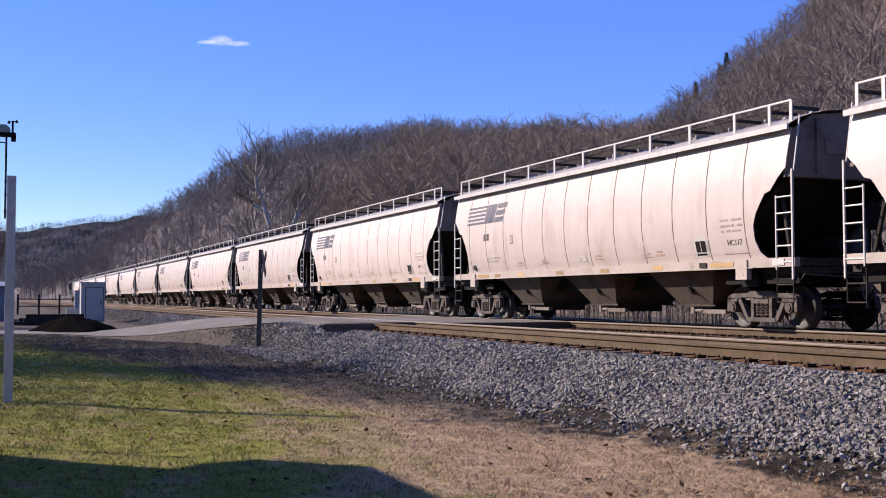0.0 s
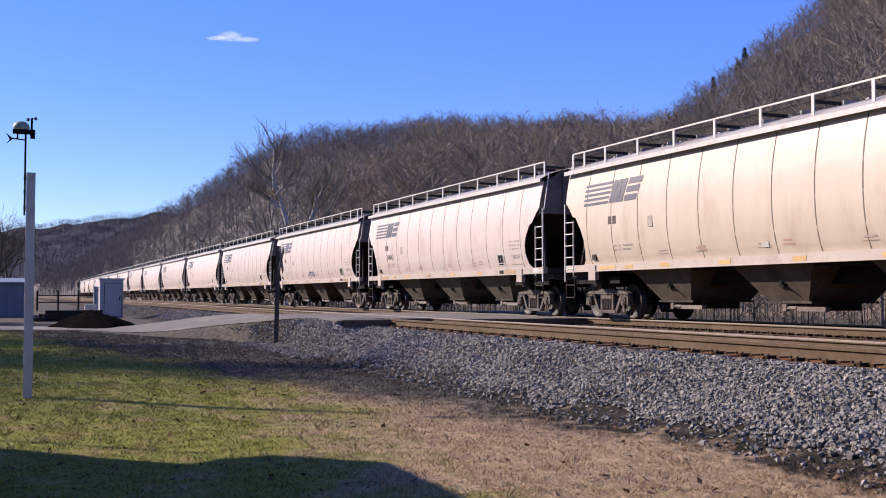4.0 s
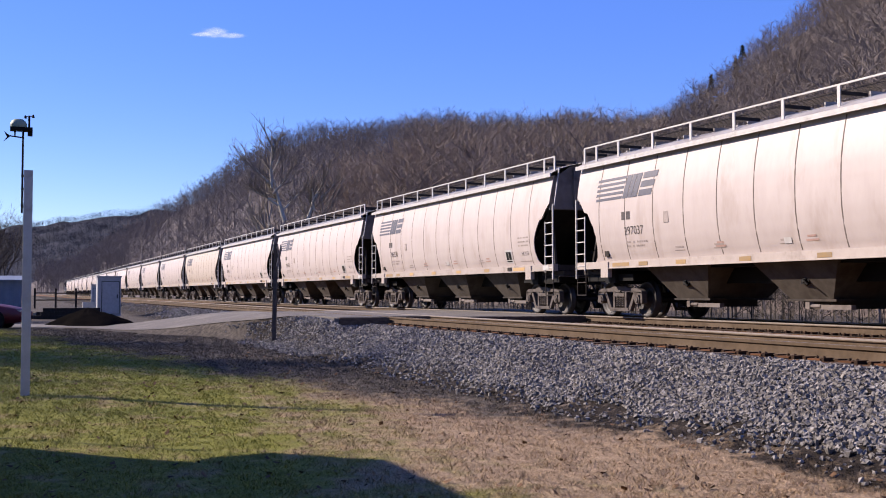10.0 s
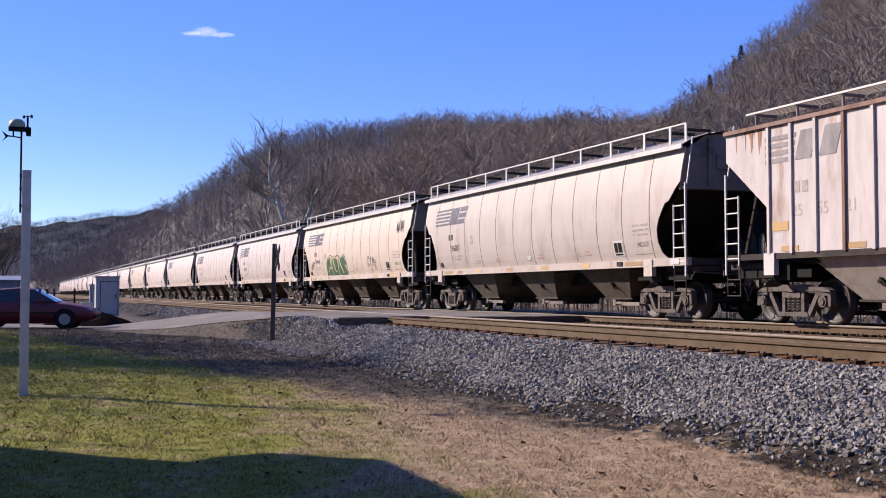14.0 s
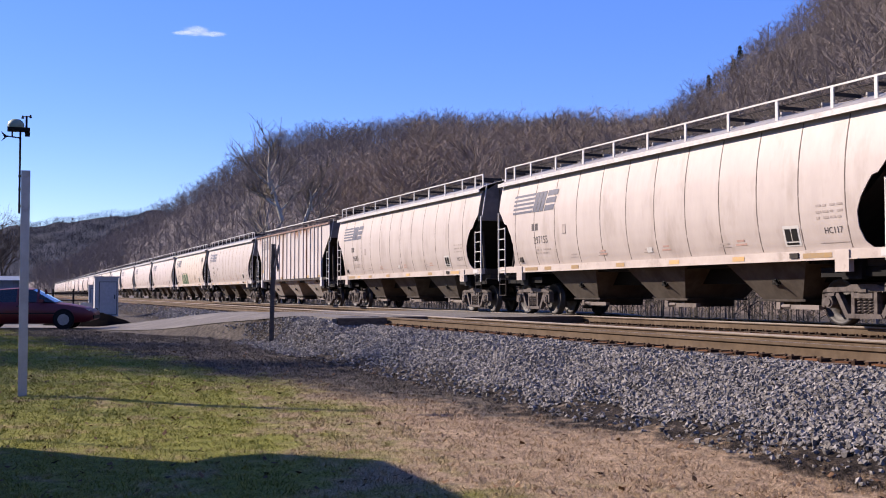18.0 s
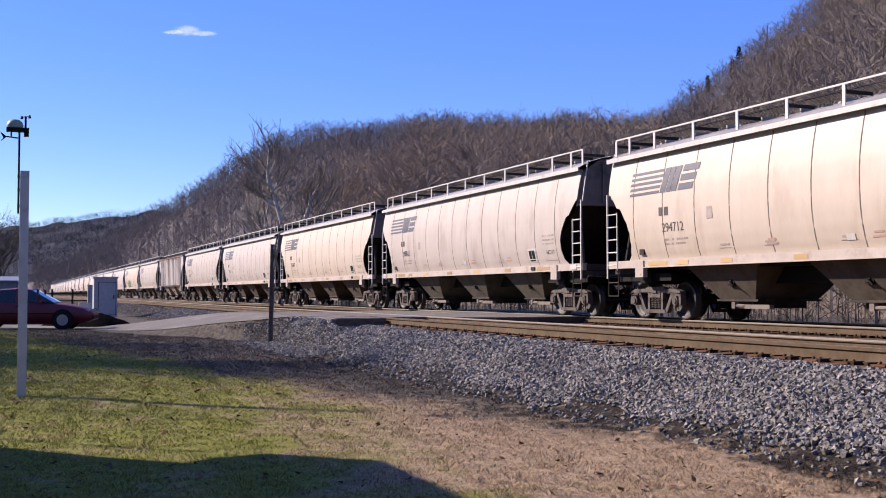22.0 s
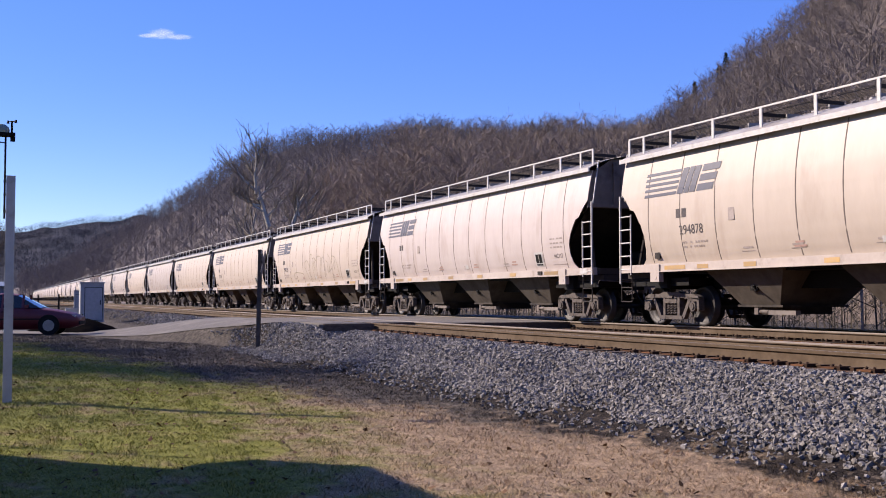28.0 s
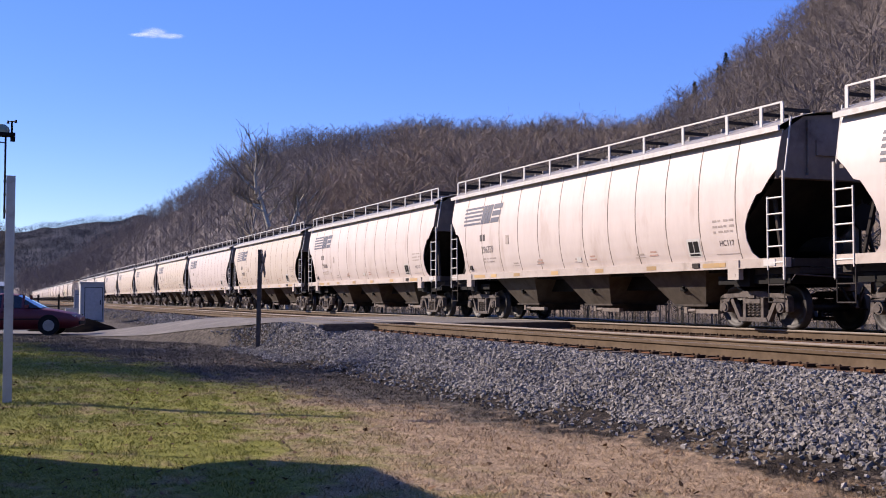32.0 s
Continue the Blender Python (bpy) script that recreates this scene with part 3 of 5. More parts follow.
def running_gear(car, half):
    trucks = [truck(car, s * half) for s in (-1, 1)]
    # black boxes added to stand for the shade between the hoppers
    part("floor_pan", B(("box", -6.1, 6.1, -1.2, 1.2, 1.19, 1.32), ("box", -6.1, 6.1, -0.55, 0.55, 0.84, 1.2)), "black", car, "added black fill for the shade between the hoppers")
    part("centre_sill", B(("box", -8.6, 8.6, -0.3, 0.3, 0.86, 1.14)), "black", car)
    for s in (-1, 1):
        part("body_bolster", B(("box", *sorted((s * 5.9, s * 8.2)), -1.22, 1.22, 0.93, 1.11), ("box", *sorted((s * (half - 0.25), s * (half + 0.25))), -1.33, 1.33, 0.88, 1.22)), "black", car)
        part("coupler", B(("box", *sorted((s * 8.3, s * 8.95)), -0.09, 0.09, 0.78, 0.95), ("box", *sorted((s * 8.86, s * 9.12)), -0.17, 0.17, 0.72, 1.0), ("rod", (s * 8.9, -0.3, 0.75), (s * 9.08, -0.32, 0.45), 0.025, 6)), "steel", car, "rusty knuckle coupler")
        part("air_hose", tube([(s * 8.75, -0.45, 0.85), (s * 8.9, -0.42, 0.62), (s * 9.02, -0.3, 0.45), (s * 9.08, -0.12, 0.42)], 0.024, 6), "black", car, "black rubber air hose")
        part("uncoupling_lever", tube([(s * 8.45, -1.4, 0.98), (s * 8.5, -1.36, 1.1), (s * 8.55, -0.5, 1.06), (s * 8.8, -0.1, 1.04)], 0.016, 5), "steel", car, "bent uncoupling lever")
        # the platform's dark colour stands for shade at the car end
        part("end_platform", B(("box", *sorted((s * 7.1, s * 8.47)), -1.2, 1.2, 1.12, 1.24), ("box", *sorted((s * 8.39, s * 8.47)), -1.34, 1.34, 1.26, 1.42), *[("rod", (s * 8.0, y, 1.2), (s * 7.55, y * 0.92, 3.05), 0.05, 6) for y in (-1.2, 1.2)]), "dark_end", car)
    return trucks


def hopper_car():
    car = empty("hopper_car", Matrix(), "cream-white rounded covered hopper freight car with grey-blue emblem", "freight car", "train of hopper cars")
    for s in (-1, 1):
        sk = part("side_sheet", side_skin(s), "cream", car, "cream painted curved side sheet", smooth=True)
        for x in np.linspace(-7.0, 6.95, 12) if s < 0 else ():
            bm, last, w = bmesh.new(), None, 0.018
            for z in np.linspace(1.46, 3.92, 14):
                row = [bm.verts.new((x + d, s * (side_y(z) + (0.006 if d == 0 else 0.001)), z)) for d in (-w, 0, w)]
                if last:
                    for i in (0, 1):
                        bm.faces.new((last[i], last[i + 1], row[i + 1], row[i]))
                last = row
            part("weld_seam", bm, "seam", sk, "dirty vertical weld seam")
        part("side_sill", B(("box", -8.4, 8.4, *sorted((s * 1.36, s * 1.49)), 1.25, 1.435), ("box", -7.2, 7.2, *sorted((s * 1.38, s * 1.52)), 1.245, 1.262)), "sill", car, "cream side sill with worn edge")
        for x in (-6.05, -5.0, -3.4, -1.05, 1.34, 3.72, 6.12):
            part("reflector", B(("box", x - (0.4 if x > 6 or x < -6 else 0.2), x + (0.4 if x > 6 or x < -6 else 0.2), *sorted((s * 1.492, s * 1.497)), 1.29, 1.385)), "yellow", car, "yellow reflector strip")
        part("eave", B(("box", -8.29, 8.29, *sorted((s * 1.505, s * 1.545)), 3.925, 4.03)), "white", car, "pale roof edge")
        for x in (-6.82, 6.8):
            part("jacking_pad", B(("box", x - 0.18, x + 0.18, *sorted((s * 1.40, s * 1.52)), 1.02, 1.42), ("rod", (x + 0.04, s * 1.51, 1.12), (x + 0.04, s * 1.525, 1.12), 0.045, 10)), "sill", car, "cream jacking pad with a hole")
    rows = []
    prof = [(-1.53, 3.93), (-1.53, 3.99), (-1.46, 4.05), (-1.2, 4.18), (-0.8, 4.30), (-0.4, 4.37), (0, 4.39), (0.4, 4.37), (0.8, 4.30), (1.2, 4.18), (1.46, 4.05), (1.53, 3.99), (1.53, 3.93)]
    for x in (-8.28, *np.linspace(-6, 6, 9), 8.28):
        rows.append([(x, y, z) for y, z in prof])
    roof = part("roof", sheet(rows), "roof", car, "weathered pale grey arched roof", smooth=False)
    for x in np.linspace(-6.72, 6.72, 12):
        part("roof_seam", B(("box", x - 0.02, x + 0.02, -0.8, 0.8, 4.29, 4.40)), "roof", roof)
    for x in (-6.4, -3.2, 0, 3.2, 6.4):
        part("hatch", B(("box", x - 1.45, x + 1.45, -0.3, 0.3, 4.34, 4.43), *[("box", x + d - 0.04, x + d + 0.04, -0.36, 0.36, 4.42, 4.45) for d in (-1.2, -0.4, 0.4, 1.2)]), "roof", roof, "long trough hatch cover")
    posts = [-8.16, -7.52, *np.linspace(-6.4, 6.4, 9), 7.52, 8.16]
    for s in (-1, 1):
        rb = part("running_board", B(*[("box", -8.18, 8.18, *sorted((s * y, s * (y + 0.014))), 4.405, 4.419) for y in np.linspace(0.7, 1.3, 7)], *[("box", x - 0.02, x + 0.02, *sorted((s * 0.65, s * 1.32)), 4.34, 4.41) for x in posts]), "dark_end", car, "dark steel grating walkway")
        part("board_edge", B(("box", -8.18, 8.18, *sorted((s * 1.31, s * 1.34)), 4.505, 4.54)), "white", rb, "white walkway edge rail")
        for x in posts:
            part("bracket", B(("box", x - 0.04, x + 0.04, *sorted((s * 1.315, s * 1.34)), 4.10, 4.51)), "white", rb)
        # the ends: upright end sheet above, slope sheet below, both with shade in their colour
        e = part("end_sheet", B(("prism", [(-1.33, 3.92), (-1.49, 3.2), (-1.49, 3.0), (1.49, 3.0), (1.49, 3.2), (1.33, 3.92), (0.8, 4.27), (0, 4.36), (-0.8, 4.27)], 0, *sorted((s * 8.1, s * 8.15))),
                                *[("box", *sorted((s * 8.12, s * 8.21)), y - 0.04, y + 0.04, 3.01, 4.2) for y in (-0.7, 0.7)], ("box", *sorted((s * 8.12, s * 8.24)), -1.45, 1.45, 3.01, 3.08), ("box", *sorted((s * 8.12, s * 8.18)), -0.5, 0.2, 3.5, 3.8)), "end_paint", car, "end sheet painted grey for its shade")
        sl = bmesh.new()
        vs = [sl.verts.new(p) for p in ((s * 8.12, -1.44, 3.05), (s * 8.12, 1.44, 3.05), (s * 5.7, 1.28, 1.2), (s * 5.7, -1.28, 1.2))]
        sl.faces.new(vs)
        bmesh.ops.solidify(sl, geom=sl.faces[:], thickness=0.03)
        part("slope_sheet", sl, "dark_end", car, "sloping end sheet painted dark for its shade")
        part("brake_rod" if s < 0 else "brake_wheel", B(("rod", (s * 8.04, 0.8, 2.3), (s * 8.09, 0.8, 2.3), 0.28, 14), ("rod", (s * 7.95, 0.8, 1.2), (s * 7.95, 0.8, 2.4), 0.03, 6)) if s > 0 else B(("rod", (s * 8.04, -0.8, 1.2), (s * 8.04, 0.9, 1.35), 0.03, 6)), "black", car)
        for q in (-1, 1):
            ladder(car, s * 7.86, s * 8.33, q * 1.49, 3.1, s)
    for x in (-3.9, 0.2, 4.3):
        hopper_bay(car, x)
    running_gear(car, 6.84)
    part("brake_pipe", B(("rod", (-8.3, 0.4, 1.0), (8.3, 0.4, 1.0), 0.03, 6)), "black", car)
    part("air_reservoir", B(("rod", (6.0, 0.75, 1.75), (7.3, 0.75, 1.75), 0.2, 12)), "dark_end", car, "dark air reservoir on the end platform")
    part("brake_cylinder", B(("rod", (-7.6, -0.5, 1.45), (-7.0, -0.5, 1.45), 0.16, 12), ("rod", (-7.0, -0.5, 1.45), (-6.4, -0.5, 1.45), 0.03, 6)), "dark_end", car)
    part("sill_bracket", B(("box", 5.36, 5.6, -1.52, -1.488, 1.30, 1.40)), "grime", car)
    part("end_mark_plate", B(("box", 7.75, 8.1, -1.505, -1.488, 1.28, 1.41)), "white", car, "small pale end plate")
    # markings on the near side
    slant = 0.35
    for i in range(5):
        bm = bmesh.new()
        z = 2.985 + i * 0.124
        patch(bm, -7.37 + 0.1 * slant * i / 4, z, -6.10 + slant * (z - 2.98), z + 0.066, slant * 0.066)
        part("emblem_stripe", bm, "blue_print", car, "grey-blue emblem stripe")
    upright_bars = ((-6.06, -5.83, 2.98, 3.55, slant * 0.57), (-5.80, -5.62, 2.98, 3.55, slant * 0.57), (-5.59, -5.38, 2.98, 3.55, slant * 0.57))
    level_bars = ((-5.32, -4.74, 2.98, 3.13, 0.05), (-5.24, -4.64, 3.19, 3.34, 0.05), (-5.16, -4.54, 3.40, 3.55, 0.05))
    for strokes in (upright_bars, level_bars):
        bm = bmesh.new()
        for k, (x0, x1, z0, z1, lean) in enumerate(strokes):
            patch(bm, x0, z0, x1, z1, lean, 0.007 + 0.0012 * k)
        part("emblem_block", bm, "blue_print", car, "grey-blue slanted emblem block")
    bm = bmesh.new()
    for x in (-6.08, -5.86):
        patch(bm, x, 2.44, x + 0.17, 2.64)
    tagged(part("mark", bm, "print", car), kind="stuff")
    bm = bmesh.new()
    for z, w in ((1.86, 0.95), (1.76, 0.8)):
        for k in range(10):
            if k not in (2, 4):
                patch(bm, -5.9 + k * w / 10, z, -5.9 + (k + 0.66) * w / 10, z + 0.042)
    for z in (2.25, 2.13, 2.02):
        for k in range(4):
            patch(bm, 5.95 + k * 0.19, z, 5.95 + k * 0.19 + (0.15 if (k + round(z * 9)) % 3 else 0.09), z + 0.042)
    patch(bm, 5.95, 1.56, 6.75, 1.575)
    for x in (-3.9, -2.4, -0.2, 2.8):
        patch(bm, x, 1.6, x + 0.42, 1.615), patch(bm, x + 0.05, 1.66, x + 0.37, 1.70)
    tagged(part("small_print", bm, "faint", car, "small faded stencilled lines"), kind="stuff")
    bm = bmesh.new()
    for x in (-2.3, 0.6, 3.4):
        patch(bm, x, 1.62, x + 0.36, 1.66), patch(bm, x + 0.05, 1.70, x + 0.30, 1.74)
    tagged(part("red_print", bm, "red_faint", car, "small faded red stencil"), kind="stuff")
    tagged(part("class_mark", text_mesh("HC117", 6.12, 1.74), "print", car, "black stencilled letters HC117"), kind="stuff")
    bm, ink = bmesh.new(), bmesh.new()
    patch(bm, 4.95, 1.54, 5.43, 1.94)
    for x0, z0, x1, z1 in ((5.01, 1.64, 5.17, 1.88), (5.20, 1.64, 5.37, 1.88), (5.01, 1.57, 5.37, 1.61)):
        patch(ink, x0, z0, x1, z1, 0, 0.012)
    s = part("service_stencil", bm, "white", car, "black and white service stencil")
    tagged(part("stencil_block", ink, "black", s), kind="stuff")
    bm = bmesh.new()
    patch(bm, -0.035, 1.60, 0.185, 1.72, 0, 0.014)
    part("tag_plate", bm, "white", car, "small white tag")
    part("end_plate", B(("box", -6.87, -6.67, -1.475, -1.40, 1.56, 1.70)), "grime", car)
    part("data_card", B(("box", -4.0, -3.8, -1.566, -1.55, 2.27, 2.53), ("box", -3.97, -3.83, -1.568, -1.565, 2.38, 2.5)), "faint", car)
    return car


def number_on(car, digits):
    part("car_number", text_mesh(digits, -5.98, 2.06), "print", car, "black stencilled car number")


def lay_on_side(bm, proud=0.008, step=0.0):
    """Bends a flat drawing, made in x and z, onto the curved near side; each island step further out."""
    for z in np.arange(1.42, 3.95, 0.07):
        bmesh.ops.bisect_plane(bm, geom=bm.verts[:] + bm.edges[:] + bm.faces[:], plane_co=(0, 0, z), plane_no=(0, 0, 1))
    for v in bm.verts:
        v.co = (v.co.x + SHIFT, -(side_y(v.co.z) + proud + step * v.co.y), v.co.z)


def scrawl(car, name, mat, label, x, z, w, h, seed, stroke=0.035, loops=7):
    """Sprayed strokes on the near side."""
    r = random.Random(seed)
    bm = bmesh.new()
    for i in range(loops):
        px, pz = x + w * i / loops, z + r.uniform(0, 0.3) * h
        for k in range(4):
            qx, qz = x + w * (i + r.uniform(0.0, 1.2)) / loops, z + r.uniform(0, 1) * h
            d = Vector((qx - px, 0, qz - pz))
            side = Vector((-d.z, 0, d.x)).normalized() * stroke / 2
            pts = [(px + side.x, pz + side.z), (px - side.x, pz - side.z), (qx - side.x, qz - side.z), (qx + side.x, qz + side.z)]
            bm.faces.new([bm.verts.new((a, i * 4 + k, b)) for a, b in pts])
            px, pz = qx, qz
    lay_on_side(bm, 0.008, 0.0004)
    return part(name, bm, mat, car, label)


def bend_pose(x):
    y = FAR_TRACK + float(bend(x))
    return pose(x, y, 0, 0, 0, math.degrees(math.atan(-2.4e-5 * max(0, -x - 120))))


NUMBERS = {-4: "294843", -2: "296435", -1: "296323", 0: "296330", 1: "297037", 2: "294948", 3: "296887", 5: "296385", 6: "297155", 7: "295067", 8: "298015", 9: "294712", 10: "297316", 11: "294735", 13: "294878", 14: "296006", 15: "296359"}
first_car = hopper_car()
TRAIN = {}
for n in range(-17, 17):
    if n == 4:
        continue
    TRAIN[n] = copy_thing(first_car, bend_pose(train_x(n, 0)))
for ob in (*first_car.children_recursive, first_car):
    bpy.data.objects.remove(ob)
PAINTS = {"cream_yellow": (2, 7, 9, 10, 11, 13, -3), "cream_grey": (3, 5, 6, 8)}
for paint, cars in PAINTS.items():
    for n in cars:
        for ob in TRAIN[n].children:
            if ob.name.startswith("side_sheet"):
                ob.material_slots[0].link = "OBJECT"
                ob.material_slots[0].material = M[paint]
for n, digits in NUMBERS.items():
    number_on(TRAIN[n], digits)


# ---- the wooded hills beyond the line ----
def heading_of(px):
    """The compass line (from the track's far end towards the line's north side) that meets the picture at px across it."""
    return math.atan((784 - VANISH_X) / FOCAL) + math.atan((px - 784) / FOCAL)


class Hill:
    """A hillside that climbs from its foot to a ridge; outline: (heading in degrees, ridge height in degrees of elevation)."""

    def __init__(self, outline, foot, crest, shape=1.0, seed=1):
        self.h, self.e = zip(*outline)
        self.foot, self.crest, self.shape, self.seed = foot, crest, shape, seed

    def reach(self, a):
        a = np.degrees(a)
        return np.interp(a, [p for p, _ in self.foot], [q for _, q in self.foot]), np.interp(a, [p for p, _ in self.crest], [q for _, q in self.crest])

    def z(self, a, r):
        r0, r1 = self.reach(a)
        top = r1 * np.tan(np.radians(np.interp(np.degrees(a), self.h, self.e))) + 0.6
        t = (r - r0) / (r1 - r0)
        up = np.where(t < 1, np.clip(t, 0, 1) ** self.shape, 1 - 0.35 * (t - 1))
        x, y = -r * np.cos(a), r * np.sin(a)
        rough = (bumps(x, y, 110, self.seed) * 16 + bumps(x, y, 35, self.seed + 1) * 3) * np.clip(t, 0, 1) * np.clip(1.6 - abs(t), 0, 1) * np.minimum(r1, 1000) / 800
        return -1.6 + top * up + rough

    def mesh(self, name, steps=120, rings=46):
        a = np.radians(np.linspace(self.h[0], self.h[-1], steps))
        V = []
        for t in np.linspace(0, 1.5, rings):
            r0, r1 = self.reach(a)
            r = r0 + (r1 - r0) * t
            V.append(np.stack([-r * np.cos(a), r * np.sin(a), self.z(a, r)], -1))
        V = np.array(V)
        i = np.arange(rings * steps).reshape(rings, steps)
        F = np.stack([i[:-1, :-1], i[:-1, 1:], i[1:, 1:], i[1:, :-1]], -1).reshape(-1, 4)
        me = mesh_from(name, V.reshape(-1, 3), F)
        me.polygons.foreach_set("use_smooth", [True] * len(me.polygons))
        return me

    def scatter(self, count, seed, t0=0.02, t1=1.05, power=0.7, a0=None, a1=None):
        r = np.random.default_rng(seed)
        a = np.radians(r.uniform(a0 or self.h[0], a1 or self.h[-1], count))
        r0, r1 = self.reach(a)
        d = r0 + (r1 - r0) * (t0 + (t1 - t0) * r.random(count) ** power)
        return np.stack([-d * np.cos(a), d * np.sin(a), self.z(a, d)], -1)


def bare_tree_template(seed, limbs=9, twigs=9, spread=0.32, thick=1.0, short=0.8):
    """A leafless tree, one high: a trunk, limbs and many twigs, as triangles."""
    r = np.random.default_rng(seed)
    V, F = [], []

    def stick(p, q, w0, w1):
        p, q = np.array(p), np.array(q)
        d = (q - p) / np.linalg.norm(q - p)
        x = np.cross(d, [0.3, 0.9, 0.2])
        x /= np.linalg.norm(x)
        y = np.cross(d, x)
        k = len(V)
        for c, w in ((p, w0), (q, w1)):
            for i in range(3):
                V.append(c + w * (x * math.cos(2.094 * i) + y * math.sin(2.094 * i)))
        for i in range(3):
            j = (i + 1) % 3
            F.extend([(k + i, k + j, k + 3 + j), (k + i, k + 3 + j, k + 3 + i)])

    def blade(p, q, w):
        p, q = np.array(p), np.array(q)
        s = np.cross(q - p, r.normal(size=3))
        s *= w / (np.linalg.norm(s) + 1e-9)
        k = len(V)
        V.extend([p - s, p + s, q])
        F.append((k, k + 1, k + 2))

    lean = r.normal(0, 0.03, 2)
    at = lambda h: np.array([lean[0] * h, lean[1] * h, h])
    stick(at(-0.04), at(0.45), 0.007, 0.005)
    stick(at(0.45), at(0.93), 0.005, 0.0012)
    for i in range(limbs):
        h = 0.25 + 0.62 * (i + r.random()) / limbs
        a = i * 2.4 + r.uniform(-0.5, 0.5)
        length = spread * (1.15 - 0.75 * (h - 0.25)) * r.uniform(0.7, 1.15)
        rise = r.uniform(0.5, 1.3)
        way = np.array([math.cos(a), math.sin(a), rise])
        way /= np.linalg.norm(way)
        p = at(h)
        q = p + way * length
        stick(p, q, 0.0045, 0.0018)
        for k in range(twigs):
            b = p + (q - p) * r.uniform(0.25, 1.0)
            w = way + r.normal(0, 0.55, 3) + np.array([0, 0, 0.25])
            w /= np.linalg.norm(w)
            e = b + w * spread * short * r.uniform(0.25, 0.6)
            blade(b, e, 0.0025 * thick)
            for _ in range(2):
                c = b + (e - b) * r.uniform(0.3, 0.9)
                w2 = w + r.normal(0, 0.6, 3)
                blade(c, c + w2 / np.linalg.norm(w2) * spread * short * r.uniform(0.15, 0.35), 0.0017 * thick)
    for k in range(twigs):
        b = at(r.uniform(0.7, 0.93))
        blade(b, b + np.array([*r.normal(0, 0.09, 2), r.uniform(0.05, 0.2)]), 0.0022 * thick)
    return np.array(V), np.array(F)


def wood(name, places, heights, mat, seed, label, templates, thick=1.0):
    """Many bare trees as one mesh."""
    r = np.random.default_rng(seed)
    pick = r.integers(0, len(templates), len(places))
    Vs, Fs, base = [], [], 0
    for k, (V, F) in enumerate(templates):
        P = places[pick == k]
        H = heights[pick == k]
        a = r.uniform(0, 2 * math.pi, len(P))
        wide = r.uniform(0.8, 1.3, len(P))
        c, s = np.cos(a), np.sin(a)
        x = (V[None, :, 0] * c[:, None] - V[None, :, 1] * s[:, None]) * (H * wide)[:, None] + P[:, 0:1]
        y = (V[None, :, 0] * s[:, None] + V[None, :, 1] * c[:, None]) * (H * wide)[:, None] + P[:, 1:2]
        z = V[None, :, 2] * H[:, None] + P[:, 2:3]
        W = np.stack([x, y, z], -1).reshape(-1, 3)
        G = (F[None] + (np.arange(len(P)) * len(V))[:, None, None]).reshape(-1, 3) + base
        Vs.append(W), Fs.append(G)
        base += len(W)
    ob = part(name, mesh_from(name, np.concatenate(Vs), np.concatenate(Fs)), mat)
    return tagged(ob, label, "woods", kind="stuff")


M["leaf_floor"] = material("leaf_litter", (0.139, 0.107, 0.0807), 0.95, second=(0.0923, 0.0721, 0.0577), grain=0.5, spots=(0.075, 0.0605, 0.0519), spot_size=0.03, space="World", bump=0.6, bump_size=0.6)
M["twig"] = material("bare_twigs", (0.168, 0.141, 0.127), 0.9, second=(0.117, 0.0977, 0.0888), grain=0.3, spots=(0.0948, 0.0807, 0.0761), spot_size=0.012, space="World", bump=0)
M["mid_floor"] = material("mid_leaf_litter", (0.135, 0.115, 0.108), 0.95, second=(0.095, 0.081, 0.077), grain=0.5, spots=(0.0685, 0.0573, 0.0531), spot_size=0.012, space="World", bump=0.6, bump_size=0.6)
M["mid_twig"] = material("mid_bare_twigs", (0.157, 0.136, 0.131), 0.9, second=(0.109, 0.0936, 0.0927), grain=0.3, spots=(0.0863, 0.0767, 0.0808), spot_size=0.010, space="World", bump=0)
M["dirt"].node_tree.nodes["Principled BSDF"].inputs["Specular IOR Level"].default_value = 0.0
# the blue of distant haze is mixed into the far ridge's colours
M["far_floor"] = material("hazed_forest_floor", (0.018, 0.022, 0.038), 0.95, second=(0.013, 0.016, 0.028), grain=0.06, spots=(0.011, 0.014, 0.024), spot_size=0.01, space="World", bump=0)
M["far_twig"] = material("hazed_bare_twigs", (0.017, 0.021, 0.036), 0.9, second=(0.013, 0.016, 0.028), grain=0.1, space="World", bump=0)

right_hill = Hill([(12, 1.5), (22, 4.2), (26, 5.6), (29.5, 6.9), (31.5, 7.5), (33.2, 8.3), (35.2, 9.45), (37.1, 10.7), (39.5, 12.5), (41, 13.7), (45, 17), (60, 20), (100, 18), (150, 10)],
                  [(12, 300), (22, 170), (30, 115), (45, 80), (70, 75), (150, 90)], [(12, 640), (30, 620), (45, 560), (150, 500)], 1.05, 3)
mid_hill = Hill([(0.5, 0.1), (2.1, 0.5), (4.6, 2.0), (6.2, 3.05), (7.5, 3.95), (9, 4.95), (11, 6.2), (13, 7.4), (15, 7.95), (18, 8.0), (21, 8.3), (24, 8.3), (27, 8.35), (29, 8.15), (31, 7.9), (33, 7.9), (37, 8.2), (42, 8)],
                [(0.5, 600), (4, 450), (10, 300), (20, 210), (42, 180)], [(0.5, 1100), (5, 1050), (10, 1000), (18, 900), (42, 880)], 0.9, 11)
far_hill = Hill([(-25, 2.8), (-10, 2.7), (-3, 2.8), (0, 3.2), (3, 3.65), (6, 4.1), (10, 4.4), (16, 4)], [(-25, 1200), (16, 1200)], [(-25, 2200), (16, 2100)], 1.0, 21)
